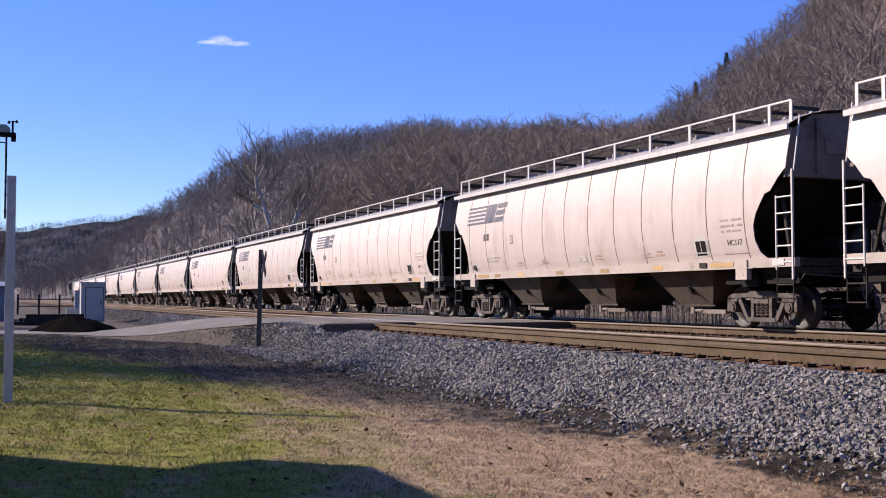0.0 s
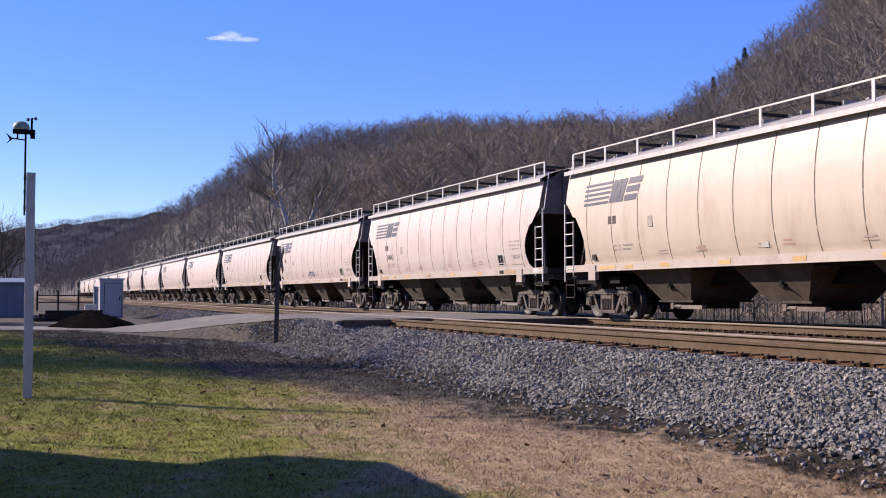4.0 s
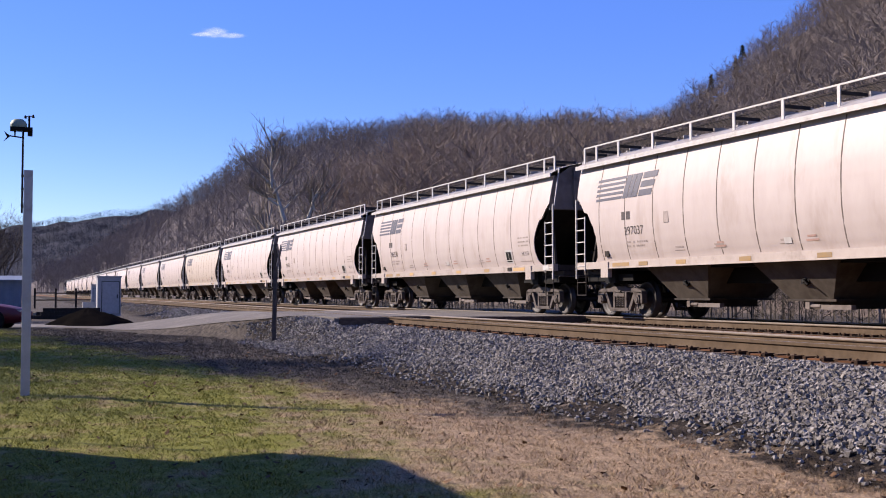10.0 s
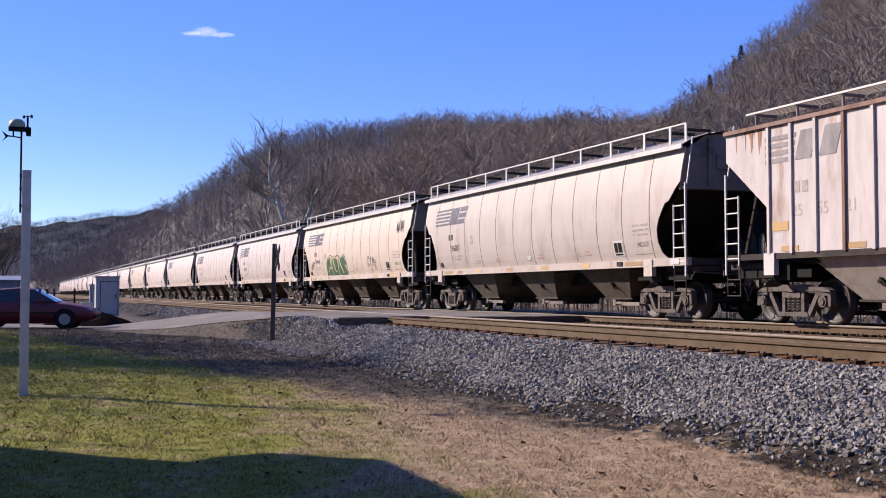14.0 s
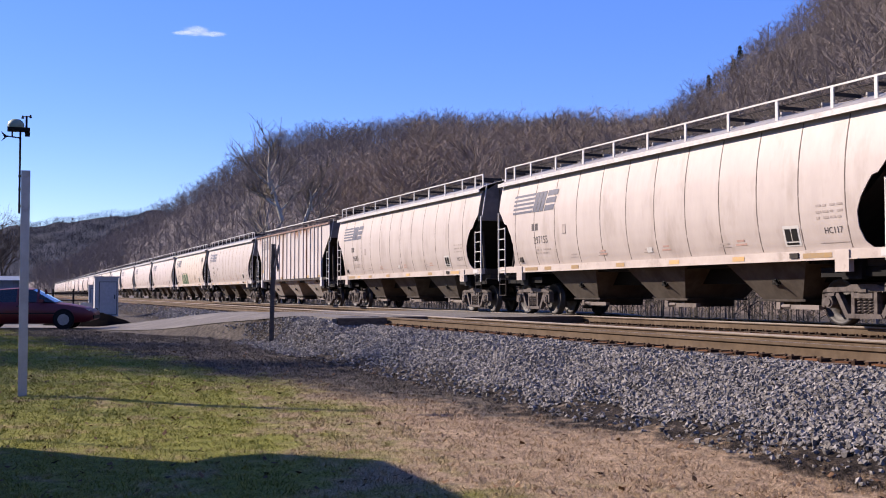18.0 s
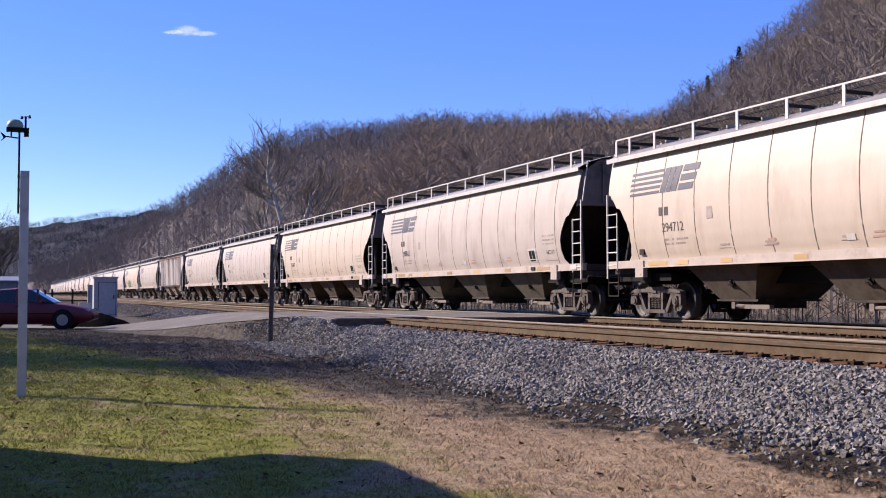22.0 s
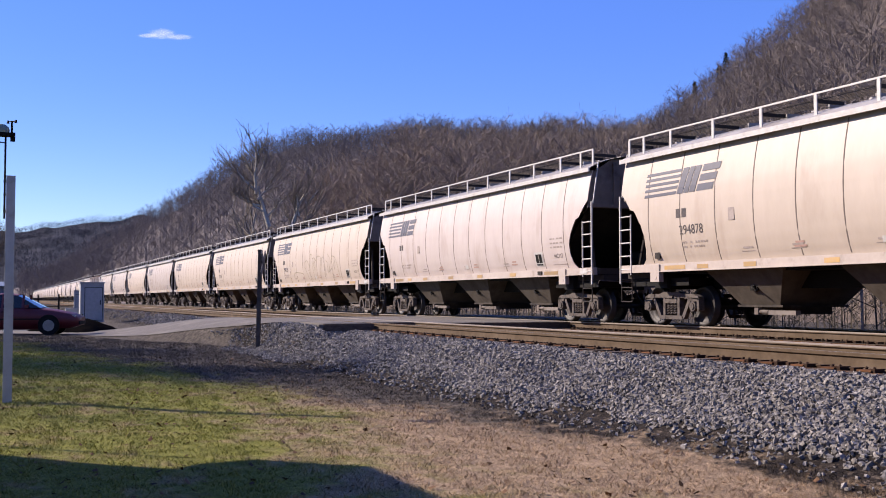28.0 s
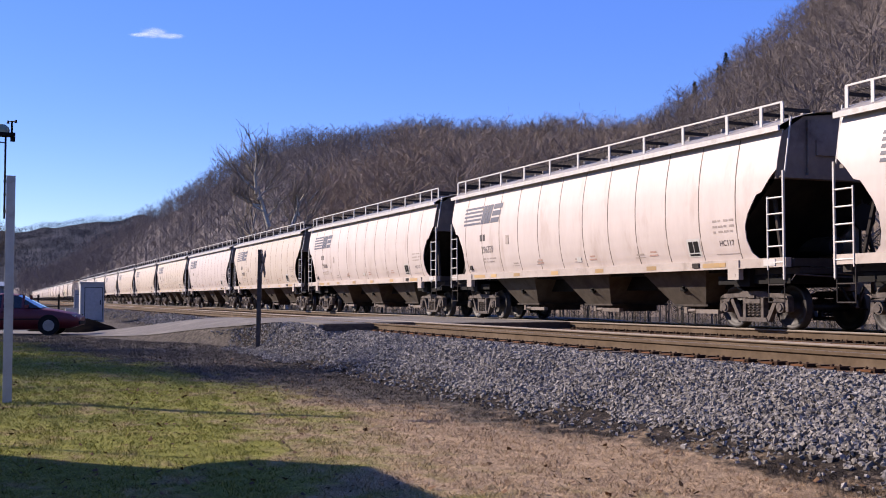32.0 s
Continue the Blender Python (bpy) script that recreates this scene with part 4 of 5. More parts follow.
for name, hill, label in (("hillside_near", right_hill, "steep hillside of brown leaf litter under bare trees"), ("hillside_middle", mid_hill, "long rounded ridge of brown leaf litter under bare trees"), ("hillside_far", far_hill, "far wooded ridge coloured blue-grey for haze")):
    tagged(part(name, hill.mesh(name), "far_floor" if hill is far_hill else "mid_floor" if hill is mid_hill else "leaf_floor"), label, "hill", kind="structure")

TREES = [bare_tree_template(k, spread=0.26 + 0.03 * (k % 4)) for k in range(8)]
SMALL_TREES = [bare_tree_template(20 + k, limbs=6, twigs=5, spread=0.34, thick=1.5) for k in range(5)]
r = np.random.default_rng(8)
P = right_hill.scatter(3000, 31, 0.0, 1.06, 0.75, a0=20, a1=52)
wood("woods", P, r.uniform(10, 19, len(P)), "twig", 1, "bare grey-brown winter woods covering the near hillside", TREES)
P = mid_hill.scatter(4600, 32, 0.0, 1.05, 0.75, a0=1.0, a1=34)
wood("woods", P, r.uniform(11, 20, len(P)), "mid_twig", 2, "bare grey-brown winter woods covering the middle ridge", SMALL_TREES + TREES[:3])
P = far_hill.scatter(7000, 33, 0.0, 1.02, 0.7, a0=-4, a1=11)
wood("woods", P, r.uniform(8, 13, len(P)), "far_twig", 3, "far bare woods on the last ridge, coloured bluish for haze", [bare_tree_template(40 + k, limbs=4, twigs=3, spread=0.45, thick=3.0) for k in range(4)])

# broad-crowned trees on the lower slope, in front of the ridge
M["tan_twig"] = material("tan_twigs", (0.266, 0.208, 0.165), 0.9, second=(0.179, 0.142, 0.117), grain=0.25, spots=(0.123, 0.102, 0.09), spot_size=0.02, space="World", bump=0)
BROAD_TREES = [bare_tree_template(60 + k, limbs=16, twigs=16, spread=0.44, thick=0.85, short=0.55) for k in range(5)]
P = np.concatenate([mid_hill.scatter(230, 35, 0.0, 0.36, 1.0, a0=19.5, a1=33), mid_hill.scatter(60, 36, 0.0, 0.14, 1.0, a0=15.5, a1=20)])
wood("woods", P, r.uniform(17, 26, len(P)), "tan_twig", 4, "broad tan-twigged bare trees on the lower slope", BROAD_TREES, 1.0)

# ---- things beside the line ----
def post_with_station():
    x, y = -17.56, 0.17
    z = float(ground_z(x, y))
    p = empty("weather_station_post", pose(x, y, z, 0, -0.6, 0), "white square post with a small weather station on a mast", "post")
    part("post", B(("box", -0.065, 0.065, -0.065, 0.065, -0.3, 3.40)), "white", p, "white painted square post")
    part("mast", B(("rod", (0.0, -0.085, 2.75), (0.0, -0.085, 4.0), 0.016, 8), *[("box", -0.02, 0.02, -0.105, -0.05, z, z + 0.03) for z in (2.85, 3.1, 3.3)]), "black", p)
    dome = bmesh.new()
    rings = [[dome.verts.new((r * math.cos(a), -0.15 + 1.25 * r * math.sin(a), z)) for a in (2 * math.pi * k / 14 for k in range(14))] for r, z in ((0.095, 4.05), (0.10, 4.09), (0.085, 4.14), (0.05, 4.175), (0.01, 4.185))]
    for lo, hi in zip(rings, rings[1:]):
        for k in range(14):
            dome.faces.new((lo[k], lo[(k + 1) % 14], hi[(k + 1) % 14], hi[k]))
    part("rain_gauge", dome, "station_green", p, "pale green domed rain gauge", smooth=True)
    part("sensor_tray", B(("box", -0.09, 0.09, -0.27, 0.05, 4.0, 4.05), ("box", -0.05, 0.05, -0.02, 0.05, 3.93, 4.0)), "black", p, "dark sensor tray")
    part("wind_cups", B(("rod", (0, 0.0, 4.05), (0, 0.0, 4.24), 0.016, 6), ("rod", (-0.05, -0.055, 4.23), (0.05, 0.055, 4.23), 0.008, 5), *[("rod", (c * 0.05, c * 0.055, 4.205), (c * 0.05, c * 0.055, 4.25), 0.024, 8, 0.012) for c in (-1, 1)]), "black", p, "black wind cups")
    part("wind_vane", B(("rod", (0, -0.2, 3.92), (0, -0.2, 4.0), 0.012, 6), ("rod", (0, -0.1, 3.9), (0, -0.3, 3.92), 0.01, 6), ("prism", [(-0.26, 3.915), (-0.36, 3.99), (-0.31, 3.90), (-0.36, 3.83)], 0, -0.006, 0.006)), "black", p, "black forked wind vane")


def crossbuck():
    x, y = -30.2, 6.8
    z = float(ground_z(x, y))
    p = empty("crossbuck_sign", pose(x, y, z, 0, 1.0, 67), "dark wooden crossing sign post seen from its edge", "sign")
    part("post", B(("box", -0.055, 0.055, -0.055, 0.055, -0.2, 2.75)), "bark", p)
    for a in (-45, 45):
        b = part("blade", B(("box", -0.012, 0.012, -0.45, 0.45, -0.09, 0.09)), "sign_wood", p, "weathered crossing sign blade")
        b.matrix_basis = pose(0.09, 0, 2.36) @ pose(0, 0, 0, a)


def cabinet(x, y, w, d, h, label):
    z = float(ground_z(x, y))
    c = empty("signal_cabinet", pose(x, y, z), label, "cabinet")
    part("body", B(("box", -d, 0, -w / 2, w / 2, 0, h)), "galv", c)
    part("roof", B(("box", -d - 0.05, 0.07, -w / 2 - 0.05, w / 2 + 0.05, h, h + 0.07)), "galv", c)
    # dark plate behind the door draws the gap round it
    part("door_seal", B(("box", 0.0, 0.012, -w * 0.33, w * 0.45, 0.09, h - 0.22)), "grime", c)
    dr = part("door", B(("box", 0.0, 0.035, -w * 0.3, w * 0.42, 0.12, h - 0.25)), "galv", c)
    part("handle", B(("box", 0.035, 0.07, w * 0.32, w * 0.36, h * 0.45, h * 0.56)), "black", dr)
    return c


post_with_station()
crossbuck()
cabinet(-63, 4.9, 1.25, 1.1, 2.15, "light grey metal signal cabinet beside the tracks")
cabinet(-90, 6.0, 0.7, 0.6, 1.9, "small light grey relay box on a stand")


# ---- the odd cars of the train ----
def ribbed_car():
    car = empty("hopper_car", Matrix(), "rust-streaked white covered hopper car with upright side ribs", "freight car", "train of hopper cars")
    W, LO, HI = 1.5, 1.40, 4.0
    for s in (-1, 1):
        y0, y1 = sorted((s * (W - 0.05), s * (W - 0.02)))
        sd = part("side_sheet", B(("prism", [(-6.85, LO), (6.85, LO), (6.85, 2.32), (8.22, 3.4), (8.22, HI), (-8.22, HI), (-8.22, 3.4), (-6.85, 2.32)], 1, y0, y1)), "rust_white", car, "rust-streaked white side sheet")
        for k, x in enumerate((*(e * v for e in (-1, 1) for v in (6.8, 6.12, 5.42, 4.66, 3.92, 3.2, 2.26, 1.36, 0.45)),)):
            part("rib", B(("box", x - 0.036, x + 0.036, *sorted((s * (W - 0.03), s * (W + 0.03))), LO, HI - 0.02)), "rust_rib" if k in (3, 7, 13) else "rust_white", sd, "upright steel rib")
        for x, w, h in ((-1.81, 0.30, 0.5), (-0.9, 0.26, 0.3), (0.9, 0.34, 0.5), (1.8, 0.34, 0.62), (2.72, 0.3, 0.42), (3.55, 0.26, 0.6), (-2.7, 0.3, 0.4), (-7.5, 0.45, 0.5), (4.28, 0.26, 0.5)) if s < 0 else ():
            drips, rr = bmesh.new(), random.Random(int(x * 100))
            for k in range(16):
                c, g = x + w * rr.uniform(-1, 1), rr.uniform(0.012, 0.055)
                low = HI - 0.04 - h * rr.uniform(0.15, 1.0) ** 1.3
                y = s * (W - 0.0185 + 0.0002 * k)
                drips.faces.new([drips.verts.new((px, y, pz)) for px, pz in ((c - g, HI - 0.035), (c + g, HI - 0.035), (c + g * 0.5, (HI + low) / 2), (c + g * 0.12, low), (c - g * 0.12, low), (c - g * 0.6, (HI + low) / 2))])
            tagged(part("rust_streak", drips, "rust_stain", sd, "brown rust streaks"), kind="stuff")
        part("top_chord", B(("box", -8.24, 8.24, *sorted((s * (W - 0.06), s * (W + 0.045))), HI - 0.03, HI + 0.05)), "rust_rib", car, "rusty top chord")
        part("side_sill", B(("box", -8.28, 8.28, *sorted((s * 1.38, s * 1.49)), 1.30, 1.42)), "dark_end", car, "dark side sill")
        for x in (-6.2, -4.4, -1.7, 1.2, 4.1, 6.2):
            part("reflector", B(("box", x - 0.25, x + 0.25, *sorted((s * (W - 0.018), s * (W - 0.012))), 1.44, 1.55)), "yellow", car, "yellow reflector strip")
        for x in (-6.8, 6.8):
            part("jacking_pad", B(("box", x - 0.16, x + 0.16, *sorted((s * 1.40, s * 1.52)), 0.98, 1.42)), "white", car, "white jacking pad")
        part("running_board", B(*[("box", -8.1, 8.1, *sorted((s * y, s * (y + 0.014))), 4.42, 4.434) for y in np.linspace(0.5, 1.0, 6)], *[("box", x - 0.03, x + 0.03, *sorted((s * 0.5, s * 1.03)), 4.37, 4.425) for x in np.linspace(-7.8, 7.8, 13)], *[("box", x - 0.02, x + 0.02, *sorted((s * 0.98, s * 1.03)), 4.10, 4.42) for x in np.linspace(-7.8, 7.8, 13)]), "end_paint", car, "steel grating walkway")
        part("board_edge", B(("box", -8.1, 8.1, *sorted((s * 1.02, s * 1.05)), 4.42, 4.46)), "white", car, "pale walkway edge")
        # these end and slope sheets also carry shade in their colour
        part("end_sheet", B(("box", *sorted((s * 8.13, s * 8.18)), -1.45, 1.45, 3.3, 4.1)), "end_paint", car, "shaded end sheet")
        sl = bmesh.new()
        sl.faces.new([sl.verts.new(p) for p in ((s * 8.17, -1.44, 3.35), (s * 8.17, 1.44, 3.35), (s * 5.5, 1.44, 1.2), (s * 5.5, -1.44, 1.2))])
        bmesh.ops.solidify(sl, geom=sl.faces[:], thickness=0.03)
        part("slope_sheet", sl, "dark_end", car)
        for q in (-1, 1):
            ladder(car, s * 7.77, s * 8.2, q * 1.5, 3.1, s)
    part("roof", sheet([[(x, y, z) for y, z in ((-1.53, 4.02), (-1.45, 4.07), (-0.8, 4.18), (0, 4.22), (0.8, 4.18), (1.45, 4.07), (1.53, 4.02))] for x in (-8.22, 8.22)]), "rust_rib", car, "rusty roof sheet")
    for x in (-4.3, 0.0, 4.3):
        hopper_bay(car, x, 1.42, 1.38, 1.5, "bay_white")
    running_gear(car, 6.65)
    for n, t in enumerate(("25", "55", "21")):
        me = text_mesh(t, (-6.34, -5.62, -4.86)[n], 2.12)
        for v in me.vertices:
            v.co.y = -(W - 0.016)
        part("car_number", me, "faint", car, "faded stencilled car number")
    for i in range(4):
        part("emblem_stripe", B(("box", -6.92, -6.07 + 0.03 * i, -(W - 0.012), -(W - 0.018), 3.22 + 0.15 * i, 3.31 + 0.15 * i)), "emblem_grey", car, "faded grey emblem stripe")
    for x in (-6.02, -5.34):
        part("emblem_block", B(("prism", [(x, 3.22), (x + 0.46, 3.22), (x + 0.64, 3.78), (x + 0.18, 3.78)], 1, -(W - 0.012), -(W - 0.018))), "emblem_grey", car, "faded grey emblem block")
    for x in (-6.05, -5.82):
        part("mark", B(("box", x, x + 0.16, -(W - 0.014), -(W - 0.018), 2.58, 2.80)), "faint", car, "faded stencilled mark")
    part("reflector", B(("box", -6.72, -6.24, -(W - 0.012), -(W - 0.018), 1.86, 2.04)), "yellow", car, "yellow reflector strip")
    part("placard_holder", B(("box", -6.66, -6.4, -(W - 0.05), -(W - 0.018), 1.62, 1.82)), "galv", car, "small grey placard holder")
    return car


LOCO = -18


def locomotive():
    car = empty("locomotive", Matrix(), "black diesel freight locomotive leading the train", "locomotive")
    part("frame", B(("box", -10.6, 10.6, -1.5, 1.5, 1.15, 1.45), ("box", -4, 4, -1.4, 1.4, 0.45, 1.15)), "loco_black", car)
    part("hood", B(("prism", [(-1.0, 1.45), (1.0, 1.45), (1.0, 4.2), (0.7, 4.45), (-0.7, 4.45), (-1.0, 4.2)], 0, -6.0, 10.0)), "loco_black", car)
    cab = part("cab", B(("prism", [(-1.5, 1.45), (1.5, 1.45), (1.5, 4.0), (1.0, 4.6), (-1.0, 4.6), (-1.5, 4.0)], 0, -9.0, -6.1)), "loco_black", car)
    part("window", B(("box", -8.5, -7.6, -1.53, -1.50, 3.1, 3.9), ("box", -7.4, -6.6, -1.53, -1.50, 3.1, 3.9)), "glass", cab)
    part("nose", B(("box", -10.4, -9.0, -0.9, 0.9, 1.45, 3.2)), "loco_black", car)
    part("radiator", B(("box", 6.0, 9.8, -1.5, 1.5, 3.7, 4.6)), "loco_black", car)
    part("handrail", B(*[("rod", (x, -1.5, 1.45), (x, -1.5, 2.5), 0.025, 6) for x in np.linspace(-5.5, 10, 9)], ("rod", (-5.5, -1.5, 2.5), (10, -1.5, 2.5), 0.025, 6)), "white", car)
    for s in (-1, 1):
        t = part("truck", B(("box", -2.2, 2.2, -1.2, -1.05, 0.4, 0.9), ("box", -2.2, 2.2, 1.05, 1.2, 0.4, 0.9), ("box", -0.3, 0.3, -1.1, 1.1, 0.5, 0.9)), "steel", car)
        t.location = (s * 6.7, 0, 0)
        for dx in (-1.9, 0, 1.9):
            wheelset(t, dx)
    return car


TRAIN[4] = ribbed_car()
TRAIN[LOCO] = locomotive()

# graffiti on single cars
def spray(car, name, mat, label, outline, layer):
    bm = bmesh.new()
    bm.faces.new([bm.verts.new((x, 0, z)) for x, z in outline])
    bmesh.ops.triangulate(bm, faces=bm.faces[:])
    lay_on_side(bm, 0.008 + 0.002 * layer)
    return part(name, bm, mat, car, label)


wild = TRAIN[2]
tagged(wild, "cream-white covered hopper car with large green and gold graffiti")
OUTLINE = [(-4.06, 1.40), (-4.12, 1.84), (-3.98, 2.08), (-3.78, 2.25), (-3.45, 2.38), (-3.21, 2.44), (-2.98, 2.34), (-2.6, 2.33), (-2.17, 2.30), (-1.96, 2.40), (-1.80, 2.29), (-1.5, 2.28), (-0.91, 2.42), (-0.72, 2.24), (-0.56, 2.05), (-0.58, 1.54), (-1.0, 1.52), (-1.1, 1.40)]
spray(wild, "graffiti", "black_spray", "black graffiti outline", OUTLINE, 0)
mx, mz = -2.34, 1.86
spray(wild, "graffiti_border", "gold_paint", "pale gold graffiti border", [(mx + (x - mx) * 0.982, mz + (z - mz) * 0.94) for x, z in OUTLINE], 1)
for lo, hi in ((-4.03, -3.02), (-2.98, -1.98), (-1.94, -0.64)):
    edge = [(x, z) for x, z in ((mx + (x - mx) * 0.955, mz + (z - mz) * 0.87) for x, z in OUTLINE) if lo <= x <= hi]
    tops = sorted(p for p in edge if p[1] > 1.7)
    spray(wild, "graffiti_fill", "green_paint", "dark green graffiti letter", [(lo, 1.46), *[(min(max(x, lo), hi), z) for x, z in tops], (hi, 2.16), (hi - 0.02, 1.46)], 2)
for x0, z0, x1, z1, w in ((-3.74, 1.62, -3.46, 1.88, 0.12), (-3.5, 1.84, -3.1, 1.78, 0.1), (-3.28, 2.36, -3.12, 1.78, 0.13), (-2.8, 2.28, -2.5, 1.62, 0.13), (-2.5, 1.62, -2.28, 1.66, 0.14), (-2.02, 2.26, -1.9, 1.98, 0.09), (-1.76, 2.18, -1.3, 1.55, 0.13), (-1.05, 1.58, -0.78, 1.72, 0.1), (-0.85, 1.9, -0.7, 1.7, 0.1), (-3.9, 1.46, -3.5, 1.52, 0.1)):
    spray(wild, "graffiti_stroke", "gold_paint", "pale gold graffiti stroke", [(x0, z0), (x0 + w, z0 + 0.03), (x1 + w * 0.7, z1 + 0.02), (x1, z1 - 0.03)], 3)
for x0, z0, x1, z1, w in ((-3.62, 2.2, -3.5, 1.9, 0.04), (-2.62, 2.2, -2.3, 1.75, 0.05), (-2.25, 2.2, -2.1, 1.7, 0.05), (-1.55, 2.15, -1.05, 1.72, 0.05), (-1.25, 2.2, -0.8, 2.0, 0.05)):
    spray(wild, "graffiti_line", "black_spray", "black graffiti line", [(x0, z0), (x0 + w, z0), (x1 + w, z1), (x1, z1)], 3)
scrawl(wild, "tag", "black_spray", "thin black spray tag", -6.85, 1.75, 0.75, 0.45, 3, 0.02)
scrawl(wild, "tag", "black_spray", "thin black spray tag", 2.56, 1.72, 1.25, 0.5, 4, 0.022)
scrawl(wild, "tag", "black_spray", "thin black spray tag", 6.4, 3.0, 0.9, 0.5, 5, 0.03)
scrawl(TRAIN[-5], "tag", "blue_spray", "blue spray tag", -1.1, 1.55, 1.35, 0.38, 6, 0.035, 6)


def sprayed_line(car, points, mat, label, width=0.03):
    """One bent stroke of spray paint on the near side, through points (x, z)."""
    bm, last = bmesh.new(), None
    fine = [Vector(points[0])]
    for p, q in zip(points, points[1:]):
        n = max(2, round((Vector(q) - Vector(p)).length / 0.12))
        fine += [Vector(p).lerp(Vector(q), k / n) for k in range(1, n + 1)]
    for _ in range(2):
        fine = [fine[0], *[(a + b * 2 + c) / 4 for a, b, c in zip(fine, fine[1:], fine[2:])], fine[-1]]
    for k, p in enumerate(fine):
        d = (fine[min(k + 1, len(fine) - 1)] - fine[max(k - 1, 0)]).normalized() * width / 2
        row = [bm.verts.new((x + SHIFT, -(side_y(z) + 0.009), z)) for x, z in ((p.x - d.y, p.y + d.x), (p.x + d.y, p.y - d.x))]
        if last:
            bm.faces.new((last[0], last[1], row[1], row[0]))
        last = row
    return part("tag_stroke", bm, mat, car, label)


for stroke in (((-1.11, 1.53), (-1.79, 2.37), (-1.29, 2.57), (-1.0, 2.32), (-0.68, 2.18), (-0.71, 2.83), (-0.34, 2.77), (-0.31, 2.3), (-0.14, 1.49)), ((-1.15, 2.07), (-0.55, 1.54)), ((-0.3, 2.57), (0.01, 2.63), (0.39, 2.39), (0.53, 2.67), (1.14, 2.64), (1.17, 2.2), (0.88, 1.51)),
               ((0.05, 2.47), (-0.17, 2.29), (0.17, 2.0), (-0.09, 1.96), (0.22, 2.16), (0.05, 2.47)), ((1.21, 2.15), (1.34, 2.63), (1.73, 2.54), (1.9, 1.7)), ((2.29, 2.72), (2.84, 2.33), (2.3, 1.83), (3.01, 2.05))):
    sprayed_line(TRAIN[11], stroke, "olive_spray", "faint olive spray line")
for stroke in (((2.02, 2.39), (2.24, 2.38), (2.29, 1.83)), ((3.02, 2.6), (3.48, 2.51), (3.79, 2.21), (3.97, 1.6)), ((3.38, 2.38), (3.18, 2.09), (3.47, 1.93), (3.24, 1.97), (3.54, 2.16), (3.38, 2.38)), ((-4.04, 1.76), (-3.63, 1.99), (-2.15, 1.9))):
    sprayed_line(TRAIN[11], stroke, "olive_spray", "faint olive spray line")

# ---- stones of the ballast bank ----
def stones():
    r = np.random.default_rng(12)
    base = np.array([(x, y, z) for x in (-1, 1) for y in (-1, 1) for z in (-1, 1)], float) * 0.72
    tri = np.array([(0, 1, 3), (0, 3, 2), (4, 6, 7), (4, 7, 5), (0, 4, 5), (0, 5, 1), (2, 3, 7), (2, 7, 6), (0, 2, 6), (0, 6, 4), (1, 5, 7), (1, 7, 3)])
    shapes = []
    for _ in range(24):
        turn = np.array(Euler(r.uniform(0, 6.28, 3)).to_matrix())
        shapes.append((base * r.uniform(0.35, 1.2, (8, 3)) * np.array([1.35, 1.0, 0.75])) @ turn.T)
    spots = []
    for x0, x1, y0, y1, count in ((-11, -4.5, 6.2, 8.52, 24000), (-17, -11, 6.2, 8.52, 21000), (-26.5, -17, 6.2, 8.52, 22000), (-37, -26.5, 5.6, 8.55, 20000), (-60, -37, 5.0, 8.55, 7000), (-110, -60, 6.3, 8.6, 1800)):
        spots.append(np.stack([r.uniform(x0, x1, count), y0 + (y1 - y0) * r.random(count)], -1))
    P = np.concatenate(spots)
    keep = (road_share(P[:, 0], P[:, 1]) < np.where(P[:, 0] > -38, 0.8, 0.3)) & (r.random(len(P)) < 0.06 * (P[:, 1] > 6.45) + smooth_step(6.8, 7.4, P[:, 1] + 0.85 * smooth_step(-40, -35, P[:, 0]) * (1 - smooth_step(-27.5, -23, P[:, 0])) + 0.35 * bumps(P[:, 0], P[:, 1], 2.5, 2)))
    P = P[keep]
    size = r.uniform(0.0155, 0.039, len(P)) * np.where(P[:, 0] < -37, 1.5, 1.0)
    Z = ground_z(P[:, 0], P[:, 1]) + size * r.uniform(-0.2, 0.7, len(P))
    pick = r.integers(0, len(shapes), len(P))
    Vs, Fs, n = [], [], 0
    for k, S in enumerate(shapes):
        q = np.where(pick == k)[0]
        a, b = r.uniform(0, 6.283, len(q)), r.uniform(-0.6, 0.6, len(q))
        c, s = np.cos(a)[:, None], np.sin(a)[:, None]
        x, y, z = S[None, :, 0], S[None, :, 1], S[None, :, 2]
        cb, sb = np.cos(b)[:, None], np.sin(b)[:, None]
        y2, z2 = y * cb - z * sb, y * sb + z * cb
        V = np.stack([(x * c - y2 * s) * size[q, None] + P[q, 0:1], (x * s + y2 * c) * size[q, None] + P[q, 1:2], z2 * size[q, None] + Z[q, None]], -1).reshape(-1, 3)
        Fs.append((tri[None] + (np.arange(len(q)) * 8)[:, None, None]).reshape(-1, 3) + n)
        Vs.append(V)
        n += len(V)
    tagged(part("ballast_stones", mesh_from("ballast_stones", np.concatenate(Vs), np.concatenate(Fs)), "stone"), "loose grey crushed-stone ballast on the bank", "gravel", kind="stuff")


stones()


